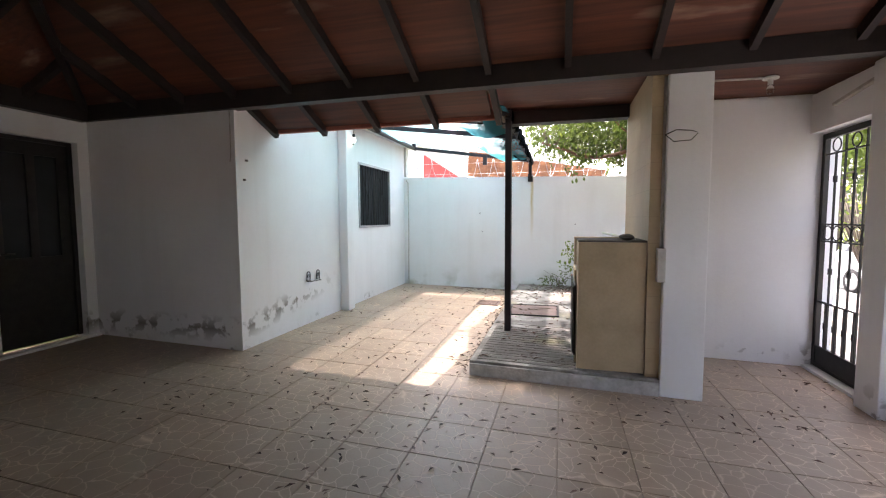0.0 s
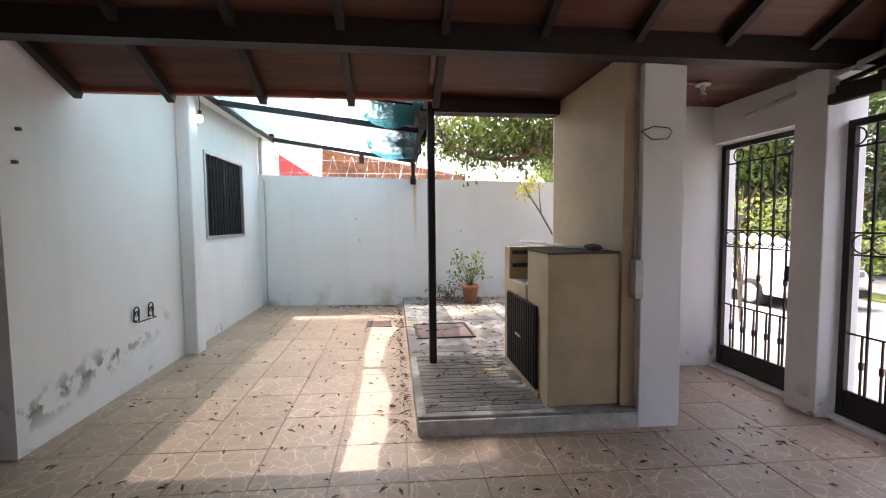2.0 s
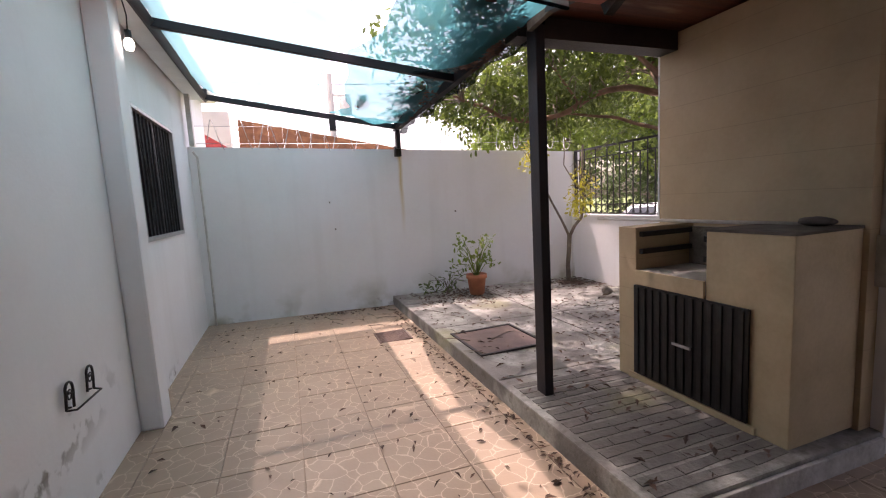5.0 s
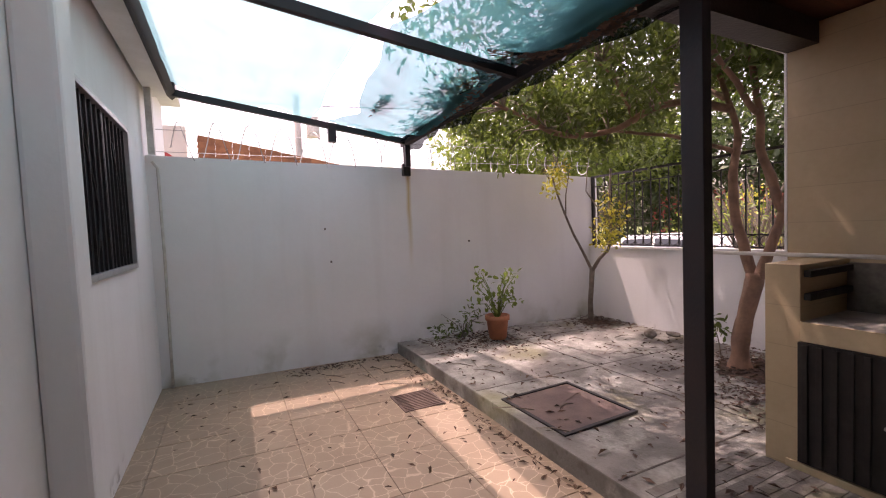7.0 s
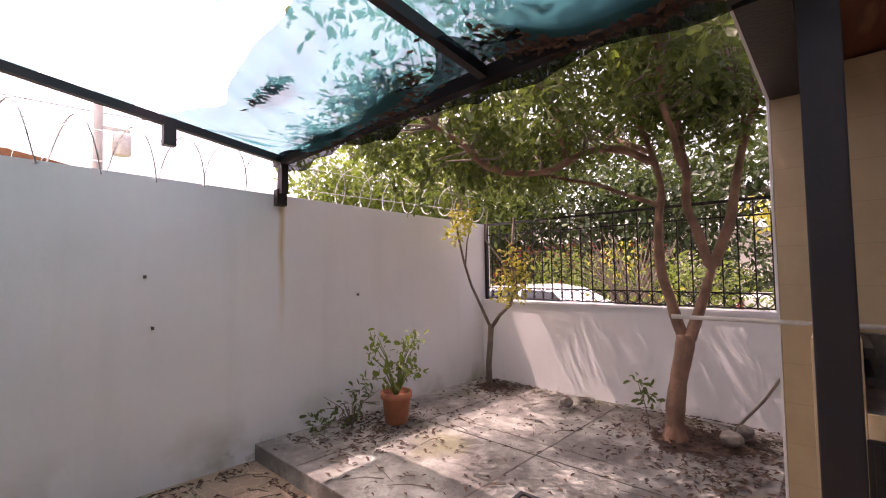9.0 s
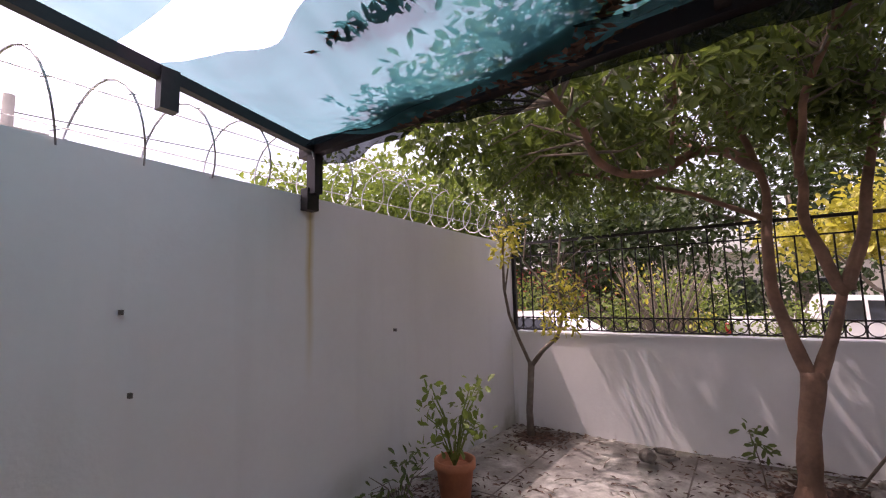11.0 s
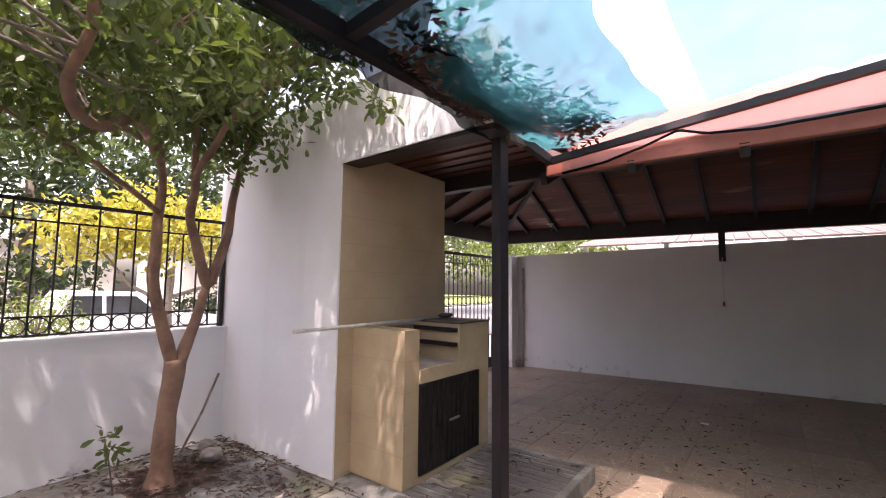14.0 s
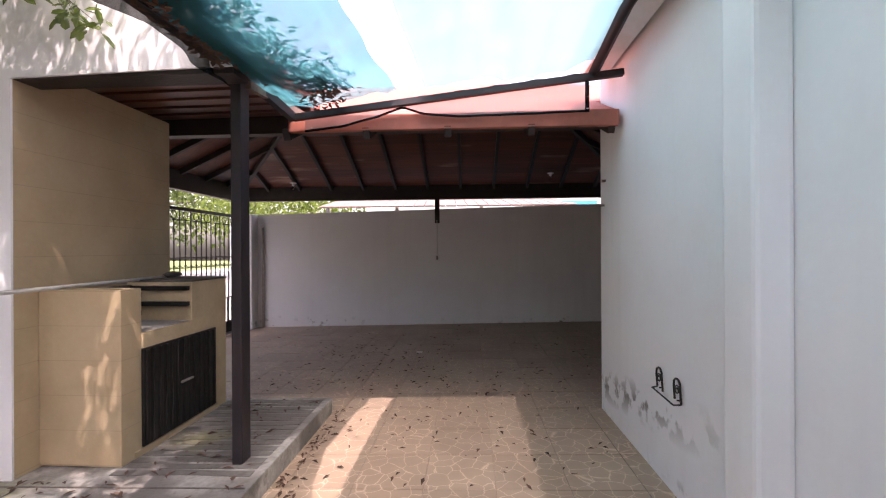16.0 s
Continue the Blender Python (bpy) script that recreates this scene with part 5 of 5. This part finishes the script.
def hull(profile, half, tuck):
    """A car body: side profile (y, z) drawn out to both sides, its top tucked in."""
    bm = bmesh.new()
    loops = []
    top = max(z for _, z in profile)
    for x, shrink in ((-half, 1.0), (-half * 0.93, 0.0), (half * 0.93, 0.0), (half, 1.0)):
        row = []
        for y, z in profile:
            t = max(0.0, (z - 0.95) / (top - 0.95)) if z > 0.95 else 0.0
            k = x * (1 - tuck * t)
            row.append(bm.verts.new((k, y * (0.985 if shrink else 1.0), z - (0.02 if shrink and z > 0.6 else 0))))
        loops.append(row)
    for a, b in zip(loops, loops[1:]):
        for k in range(len(profile)):
            bm.faces.new((a[k], a[(k + 1) % len(profile)], b[(k + 1) % len(profile)], b[k])).smooth = False
    bm.faces.new(loops[0][::-1])
    bm.faces.new(loops[-1])
    bmesh.ops.bevel(bm, geom=[e for e in bm.edges], offset=0.025, segments=2, affect="EDGES")
    return bm


def side_glass(pts, x):
    bm = bmesh.new()
    a = [bm.verts.new((x * k, y, z)) for y, z, k in pts]
    b = [bm.verts.new((x * k * 0.97, y, z)) for y, z, k in pts]
    bm.faces.new(a)
    bm.faces.new(b[::-1])
    for k in range(len(pts)):
        bm.faces.new((a[k], a[(k + 1) % len(pts)], b[(k + 1) % len(pts)], b[k]))
    return bm


def suv(at):
    c = empty("suv", "white sport utility car parked at the kerb", "car", at=at)
    part("body", hull([(-2.1, 0.35), (-2.2, 0.6), (-2.12, 0.9), (-1.2, 1.06), (-0.45, 1.55), (0.2, 1.66), (1.5, 1.62), (2.05, 1.15), (2.2, 0.9), (2.15, 0.35)], 0.9, 0.2), CARWHITE, c)
    part("windscreen", boxes((-0.62, -0.02, 0, 0.62, 0.02, 0.6)), CARGLASS, c).matrix_local = pose(0, -0.86, 1.11, -58, 0, 0)
    for s in (-0.915, 0.915):
        part("side_window", side_glass([(-0.75, 1.08, 0.965), (-0.3, 1.5, 0.85), (0.55, 1.55, 0.83), (0.55, 1.08, 0.965)], s), CARGLASS, c)
        part("side_window", side_glass([(0.65, 1.08, 0.965), (0.65, 1.55, 0.83), (1.45, 1.5, 0.845), (1.75, 1.1, 0.955)], s), CARGLASS, c)
        part("headlight", boxes((s * 0.62 - 0.16, -2.2, 0.78, s * 0.62 + 0.16, -2.08, 0.9), bevel=0.02), GALV, c, "clear headlight")
        part("mirror", boxes((s * 1.1 - 0.07, -0.75, 1.05, s * 1.1 + 0.07, -0.65, 1.17), bevel=0.03), CARWHITE, c)
    part("radiator_grille", boxes((-0.45, -2.22, 0.62, 0.45, -2.14, 0.82), bevel=0.02), IRON, c)
    part("bumper", boxes((-0.8, -2.24, 0.32, 0.8, -2.1, 0.5), bevel=0.03), IRON, c)
    for y in (-1.32, 1.35):
        for s in (-1, 1):
            wheel(c, s * 0.8, y, 0.34, s)
    return c


def pickup(at):
    c = empty("pickup_truck", "white double cab pickup truck parked in the street", "pickup truck", at=at)
    part("body", hull([(-2.6, 0.4), (-2.65, 0.8), (-2.5, 1.02), (-1.35, 1.12), (-0.65, 1.68), (0.75, 1.72), (1.05, 1.16), (2.6, 1.12), (2.62, 0.5), (2.5, 0.42)], 0.92, 0.18), CARWHITE, c)
    for s in (-0.93, 0.93):
        part("side_window", side_glass([(-1.0, 1.16, 0.96), (-0.55, 1.58, 0.86), (0.05, 1.6, 0.855), (0.05, 1.16, 0.96)], s), CARGLASS, c)
        part("side_window", side_glass([(0.13, 1.16, 0.96), (0.13, 1.6, 0.855), (0.68, 1.6, 0.855), (0.85, 1.16, 0.96)], s), CARGLASS, c)
        part("tail_light", boxes((s * 0.93 - 0.06, 2.52, 0.78, s * 0.93 + 0.06, 2.64, 1.05), bevel=0.015), LAMPRED, c, "red tail light")
    part("rear_bumper", boxes((-0.85, 2.58, 0.45, 0.85, 2.72, 0.6), bevel=0.02), ALU, c)
    for y in (-1.65, 1.6):
        for s in (-1, 1):
            wheel(c, s * 0.8, y, 0.37, s)
    return c


car = suv((6.75, 9.45, -0.16))
car.scale = (0.92, 0.92, 0.82)
truck = pickup((10.2, 3.95, -0.1))
truck.scale = (0.92, 0.92, 0.88)


def bush(name, at, shapes, count, size, mat, label, category, seed, stems=10):
    e = empty(name, label, category, "shrubs along the pavement" if category == "shrub" else "", at=at)
    pts = in_ellipsoids(shapes, count, seed, 0.2)
    pts[:, 2] = np.maximum(pts[:, 2], 0.03)
    leaf_mesh("leaves", pts, np.zeros_like(pts), size, mat, e, "", seed + 1, 0.45)
    r = random.Random(seed)
    bm = bmesh.new()
    for k in range(stems):
        s = r.choice(shapes)
        tube(bm, [(0, 0, 0), (s[0] * 0.4, s[1] * 0.4, s[2] * 0.5), (s[0] + r.uniform(-0.7, 0.7) * s[3], s[1] + r.uniform(-0.7, 0.7) * s[4], s[2] + s[5] * r.uniform(0.2, 1.2))], [0.02, 0.014, 0.005], 5, False)
    part("stem", bm, TWIG, e)
    return e


structure("planted_strip", boxes((8.4, 4.4, -0.2, 9.2, 16, -0.05), bevel=0.02), GRASS, "grassy planted strip along the street", "verge")
bush("shrub", (8.8, 7.0, 0.0), [(0, 0, 1.1, 0.7, 1.1, 0.9), (0.1, 3.4, 1.2, 0.6, 1.3, 1.0), (0, 1.6, 0.9, 0.6, 0.9, 0.7)], 2400, 0.12, LEAFNEW, "sparse light green shrub on the planted strip", "shrub", 31, 34)
bush("shrub", (8.8, 5.2, 0.0), [(0, 0, 0.8, 0.5, 0.8, 0.6)], 900, 0.09, LEAFNEW, "light green shrub on the pavement strip", "shrub", 33, 26)
bush("shrub", (4.0, 6.9, -0.02), [(0, 0, 1.5, 0.5, 0.9, 0.5)], 200, 0.08, LEAFNEW, "nearly bare branched shrub outside the fence", "shrub", 34, 40)
bush("shrub", (4.3, 6.6, -0.02), [(0, 0, 1.0, 0.3, 0.35, 0.5), (0.3, 0.6, 1.7, 0.5, 0.5, 0.4)], 160, 0.08, LEAFYELLOW, "thin branched shrub before the entry gate", "shrub", 35, 22)
bush("shrub", (5.0, 0.6, -0.02), [(0, 0, 0.5, 0.5, 0.7, 0.5), (0.2, -1.3, 0.6, 0.5, 0.6, 0.6)], 1300, 0.09, LEAFNEW, "green shrub beside the car gate", "shrub", 36, 12)


def street_tree(at, height, shapes, count, size, mat, label, seed, trunk=0.14):
    e = empty("street_tree", label, "tree", "trees along the street", at=at)
    bm = bmesh.new()
    tube(bm, [(0, 0, 0), (0.05, 0.03, height * 0.4), (0.0, 0.08, height * 0.75)], [trunk, trunk * 0.8, trunk * 0.5], 10)
    for k, s in enumerate(shapes):
        tube(bm, [(0.02, 0.05, height * (0.45 + 0.05 * (k % 3))), (s[0] * 0.5, s[1] * 0.5, height * 0.6 + 0.2 * s[5]), (s[0], s[1], s[2])], [trunk * 0.5, trunk * 0.35, trunk * 0.12], 7, False)
    part("trunk", bm, TWIG, e)
    pts = in_ellipsoids(shapes, count // 12, seed, 0.1)
    pts, out = tufts(pts, size * 2.2, 12, seed)
    leaf_mesh("crown", pts, out, size, mat, e, "", seed + 2, 0.5)
    return e


street_tree((7.2, 3.6, -0.12), 2.6, [(0, 0, 2.75, 0.9, 1.3, 0.75), (0.3, 1.3, 2.6, 0.8, 0.9, 0.55), (-0.1, -1.3, 2.8, 0.9, 1.0, 0.6)], 4200, 0.13, LEAFYELLOW, "golden yellow leaved street tree", 41, 0.09)
street_tree((12.8, 11.5, -0.12), 5.0, [(0, 0, 4.2, 2.4, 3.0, 2.3), (-0.5, 3.0, 3.4, 2.0, 2.4, 2.2), (-0.3, -2.6, 3.7, 2.0, 2.3, 2.0)], 9000, 0.24, LEAFDARK, "large dark green street tree", 43, 0.22)
street_tree((14.2, 4.5, -0.12), 6.0, [(0, 0, 4.9, 2.4, 3.2, 2.2), (0.2, -3.6, 4.8, 2.2, 2.6, 2.3), (0.4, 3.4, 4.5, 2.0, 2.3, 2.0)], 9000, 0.24, LEAFDARK, "large dark green street tree", 45, 0.24)
street_tree((15.5, -3.5, -0.12), 5.5, [(0, 0, 4.2, 2.4, 3.4, 2.3), (0, -4.5, 4.0, 2.4, 3.0, 2.4)], 6000, 0.26, LEAF, "large green street tree", 47, 0.22)
street_tree((8.5, 16.5, -0.12), 5.0, [(0, 0, 4.6, 2.4, 2.6, 2.2), (-2.6, 0.6, 4.1, 1.8, 2.0, 1.7), (1.8, -2.2, 4.4, 2.0, 2.0, 2.1)], 10000, 0.22, LEAFNEW, "green tree beyond the garden wall", 49, 0.2)
street_tree((18.0, 22.0, -0.12), 6.0, [(0, 0, 5.0, 4.0, 5.0, 3.5), (-1, 6, 4.6, 3.5, 4.0, 3.0)], 6000, 0.36, LEAFDARK, "tall dark green tree down the street", 51, 0.3)
street_tree((18.0, -14.0, -0.12), 6.0, [(0, 0, 5.0, 4.0, 5.0, 3.5), (-5, -2, 4.4, 3.0, 3.6, 2.6)], 6000, 0.34, LEAF, "tall green tree down the street", 53, 0.3)
street_tree((4.6, -5.5, -0.12), 3.4, [(0, 0, 3.2, 1.8, 1.5, 1.2), (-2.2, 0.2, 3.0, 1.4, 1.2, 0.9)], 4500, 0.15, LEAFNEW, "green tree behind the boundary wall", 55, 0.14)
bush("hedge", (15.8, 6.0, -0.12), [(0, 0, 0.8, 0.8, 4.0, 0.9), (0, 8, 0.9, 0.8, 4.0, 1.0), (0, -9, 0.8, 0.8, 4.0, 0.9)], 5200, 0.22, LEAFDARK, "clipped dark green hedge across the street", "hedge", 57, 20)
bush("hedge", (12.3, 6.6, -0.12), [(0, 0, 1.7, 0.7, 2.0, 1.2), (0, 2.6, 1.6, 0.7, 1.6, 1.1), (0.2, -2.4, 2.0, 0.6, 1.3, 0.7)], 3000, 0.18, LEAFDARK, "tall dark hedge behind the planted strip", "hedge", 61, 14)
bush("hedge", (12.0, 12.5, -0.12), [(0, 0, 1.3, 0.8, 2.6, 1.4), (0, 4.5, 1.4, 0.8, 2.8, 1.5), (0, -3.4, 1.2, 0.7, 1.6, 1.2)], 4200, 0.2, LEAFDARK, "tall dark hedge under the street trees", "hedge", 59, 16)


def house(name, at, w, d, h, wall, label, windows):
    e = empty(name, label, "house", at=at)
    part("wall", boxes((0, 0, 0, d, w, h)), wall, e)
    part("roof", boxes((-0.25, -0.25, h, d + 0.25, w + 0.25, h + 0.18), bevel=0.02), TRIM, e)
    for y in windows:
        f = part("window", boxes((-0.05, y, 1.0, -0.002, y + 1.1, 2.1), bevel=0.006), ALU, e)
        part("pane", boxes((-0.06, y + 0.07, 1.07, -0.052, y + 1.03, 2.03)), CARGLASS, f)
    return e


house("house", (19.5, 1.0, -0.14), 9.0, 6.0, 3.2, FARWALL, "pale rendered house across the street", (1.5, 4.4, 6.9))
house("house", (19.5, 11.5, -0.14), 9.0, 6.0, 3.0, REDWALL, "brick red house across the street", (1.5, 5.0))
house("house", (20.5, -12.0, -0.14), 10.0, 6.0, 3.2, FARWALL, "pale rendered house farther down the street", (2.0, 6.0))

# ---------- neighbours over the walls ----------
awn = empty("red_awning", "faded red awning on the neighbour's terrace", "awning", at=(-3.3, 12.0, -0.1))
bm = bmesh.new()
vs = [bm.verts.new(p) for p in ((-1.4, 0, 3.75), (-0.6, 0, 3.35), (0.55, 0, 2.6), (-1.4, 0, 2.5), (-1.4, 0.03, 3.75), (-0.6, 0.03, 3.35), (0.55, 0.03, 2.6), (-1.4, 0.03, 2.5))]
bm.faces.new(vs[:4])
bm.faces.new(vs[4:][::-1])
for k in range(4):
    bm.faces.new((vs[k], vs[(k + 1) % 4], vs[4 + (k + 1) % 4], vs[4 + k]))
part("cloth", bm, REDCLOTH, awn)
for x in (-1.35, 0.45):
    part("pole", tube(bmesh.new(), [(x, 0.06, 0), (x, 0.06, 3.2 if x < 0 else 2.55)], 0.03, 8), IRON, awn)
nb = empty("neighbour_house", "white neighbour house with an orange tiled roof", "house", at=(-3.1, 13.9, -0.16))
part("wall", boxes((-6.0, 1.2, 0, 3.6, 5.0, 2.85)), FARWALL, nb)
part("gable", boxes((-2.2, 0.9, 0, -0.1, 1.18, 4.1)), FARWALL, nb)
bm = bmesh.new()
for j in range(6):
    for i in range(13):
        x0, x1 = 0.17 + i * 0.33, 0.17 + (i + 1) * 0.33 - 0.006
        top = 3.66 - 0.135 * j
        bar(bm, (x0, 0.02 - 0.03 * j, top - 0.181 * (x0 - 0.17) + 0.008 * math.sin(i * 2.1 + j)), (x1, 0.02 - 0.03 * j, top - 0.181 * (x1 - 0.17)), 0.05, 0.145)
part("roof_tiles", bm, ORANGETILE, nb, "lapped rows of orange-brown roof tiles")
part("roof", boxes((0.2, 0.1, 2.6, 4.3, 1.2, 2.85)), ORANGETILE, nb)
pole2 = empty("utility_pole", "concrete utility pole with a grey transformer", "utility pole", at=(0.0, 20.0, -0.16))
part("pole", tube(bmesh.new(), [(0, 0, 0), (0, 0, 6.7)], [0.16, 0.11], 12), PAVING, pole2)
part("crossarm", bar(bmesh.new(), (-0.1, 0, 5.9), (0.75, 0, 5.9), 0.09, 0.09), CONDUIT, pole2)
part("transformer", lathe(bmesh.new(), [(0.2, 5.15), (0.24, 5.2), (0.24, 5.75), (0.1, 5.85)], 16, (0.55, 0, 0)), CONDUIT, pole2)
part("cable", tube(bmesh.new(), [(-30, 2, 6.4), (0, 0, 6.3), (14, -2, 6.5)], 0.015, 5), IRON, pole2)
nr = empty("neighbour_roof", "low brown sheet roof behind the boundary wall", "roof", at=(0, -1.4, -0.16))
bm = bmesh.new()
for i in range(24):
    x = -4.0 + i * 0.22
    bar(bm, (x, 0, 2.50), (x + 0.3, -4.5, 3.35), 0.205, 0.03)
part("sheet", bm, material("brown roof sheet", (0.22, 0.15, 0.125), (0.13, 0.09, 0.075), 0.7, scale=4), nr)
for x in (-4.0, -2.2, -0.4, 1.1):
    part("post", boxes((x - 0.04, -0.45, 0, x + 0.04, -0.37, 2.52)), CONDUIT, nr)
part("tarp", boxes((-4.6, -0.5, 2.4, -3.9, -0.42, 2.62)), material("blue tarpaulin", (0.05, 0.35, 0.62), rough=0.6), nr, "blue plastic tarpaulin")
part("wall", boxes((-9, -6.0, 0, 5.0, -5.8, 2.9)), FARWALL, nr)

# ---------- fallen leaves ----------
rng = np.random.default_rng(21)


def scatter(name, pts, size, label, seed, z=None):
    pts = np.array(pts)
    pts[:, 2] -= FALL * pts[:, 0]
    n = len(pts)
    r = np.random.default_rng(seed)
    a = r.uniform(0, 2 * np.pi, n)
    d = np.stack([np.cos(a), np.sin(a), r.uniform(-0.05, 0.2, n)], 1)
    s = np.stack([-np.sin(a), np.cos(a), r.uniform(-0.15, 0.15, n)], 1)
    L = size * r.uniform(0.5, 1.3, (n, 1))
    W = L * r.uniform(0.22, 0.45, (n, 1))
    up = np.array([0, 0, 1.0])
    curl = L * r.uniform(0.05, 0.25, (n, 1))
    v = np.stack([pts - d * L / 2, pts + s * W / 2 + up * curl, pts + d * L / 2 + up * curl * 0.5, pts - s * W / 2 + up * curl], 1).reshape(-1, 3)
    v[:, 2] = np.maximum(v[:, 2], np.repeat(pts[:, 2], 4) - 0.002)
    b = np.arange(n)[:, None] * 4
    f = np.concatenate([b + np.array([0, 1, 2]), b + np.array([0, 2, 3])])
    me = bpy.data.meshes.new(name)
    me.from_pydata(v.tolist(), [], f.tolist())
    me.materials.append(LITTER)
    return tagged(new(name, me), label, "leaves", kind="stuff")


def spread(n, x0, x1, y0, y1, z):
    return np.stack([rng.uniform(x0, x1, n), rng.uniform(y0, y1, n), np.full(n, z)], 1)


def along(n, a, b, width, z):
    t = rng.uniform(0, 1, (n, 1))
    p = np.array(a) * (1 - t) + np.array(b) * t
    o = np.abs(rng.normal(size=(n, 2))) * width
    return np.concatenate([p - o, np.full((n, 1), z)], 1)


fl = [spread(300, -2.9, -0.8, 2.2, 8.1, 0.007), spread(90, -3.8, 0.6, 0.2, 3.3, 0.007), spread(190, -1.7, 0.3, 0.8, 3.0, 0.007), spread(70, 1.1, 2.4, 1.8, 4.6, 0.007), spread(60, -4, 2, -0.8, 2, 0.007),
      along(260, (-0.74, 3.6), (-0.76, 8.0), 0.07, 0.007), along(150, (-1.9, 8.2), (-0.76, 8.2), 0.1, 0.007), spread(40, 0.0, 1.9, 3.0, 3.5, 0.007)]
fl = np.concatenate(fl)
fl = fl[~((fl[:, 0] > -0.75) & (fl[:, 0] < 1.2) & (fl[:, 1] > 3.55))]
scatter("leaf_litter", fl, 0.052, "dry brown leaves scattered over the tile floor", 22)
sl = [spread(520, -0.68, 2.33, 5.0, 8.2, 0.142), spread(70, -0.68, 0.15, 3.62, 5.0, 0.142), spread(260, -0.5, 1.0, 7.3, 8.22, 0.142)]
for cx, cy, r_, n_ in ((1.75, 5.6, 0.62, 900), (2.05, 7.8, 0.36, 320), (0.2, 7.9, 0.35, 200), (1.0, 5.3, 0.4, 220), (1.9, 5.15, 0.3, 160)):
    p = rng.normal(size=(n_, 2)) * r_ * 0.6
    sl.append(np.stack([np.clip(cx + p[:, 0], -0.66, 2.34), np.clip(cy + p[:, 1], 5.0, 8.22), np.full(n_, 0.16 if r_ > 0.4 else 0.145)], 1))
sl = np.concatenate(sl)
scatter("leaf_litter", sl, 0.06, "dry brown leaves and twigs over the concrete slab", 23)
bm = bmesh.new()
r_ = random.Random(8)
for i in range(70):
    x, y = (r_.uniform(-0.6, 2.3), r_.uniform(5.1, 8.15)) if i < 45 else (r_.uniform(-1.8, -0.1), r_.uniform(7.3, 8.2))
    z = 0.145 if x > -0.72 else 0.008
    if -0.85 < x < -0.6:
        continue
    a, L = r_.uniform(0, 6.28), r_.uniform(0.08, 0.32)
    tube(bm, [(x, y, z), (min(x + math.cos(a) * L * 0.5, 2.34), min(y + math.sin(a) * L * 0.5 + 0.01, 8.24), z + 0.012), (min(x + math.cos(a) * L, 2.34), min(y + math.sin(a) * L, 8.24), z + 0.004)], [0.004, 0.004, 0.002], 4, False)
tagged(part("twig_litter", bm, TWIG), "thin dry twigs fallen on slab and floor", "twigs", kind="stuff")

# ---------- floor tiles ----------
T = 0.43
shared = bpy.data.meshes.new("tile")
bm = bmesh.new()
box(bm, 0.0022, 0.0022, -0.012, T - 0.0022, T - 0.0022, 0.0)
bmesh.ops.bevel(bm, geom=[e for e in bm.edges if all(v.co.z > -0.001 for v in e.verts)], offset=0.0015, segments=1, affect="EDGES")
bm.to_mesh(shared)
bm.free()
shared.materials.append(TILE)
rest = bmesh.new()
made = 0
for i in range(-11, 8):
    for j in range(-9, 14):
        x, y = -0.8 + T * i, 2.63 + T * j
        x1, y1 = x + T, y + T
        if x1 <= -5.05 or x >= 2.5 or y1 <= -0.87 or y >= 8.26:
            continue
        if y1 > 3.68 and x1 < -3.05:
            continue
        if x >= -0.72 and x1 <= 0.86 and y >= 3.57 or (y >= 4.96 and x >= -0.72):
            continue
        whole = x >= -5.05 and x1 <= 2.5 and y >= -0.87 and y1 <= 8.26 and not (y1 > 3.48 and x < -3.05)
        if whole and made < 300 and y > -0.5:
            t = new("tile", shared)
            t.location = (x, y, 0.003 + 0.0006 * ((i * 7 + j * 13) % 3) + fall(x))
            t.rotation_euler = (0, math.atan(FALL), 0)
            t.parent = floor
            made += 1
        else:
            box(rest, max(x, -5.05) + 0.002, max(y, -0.87) + 0.002, -0.01, min(x1, 2.5) - 0.002, min(y1, 8.26) - 0.002, 0.003)
ob = part("cut_tile", rest, TILE, floor)
ob["kind"] = "stuff"
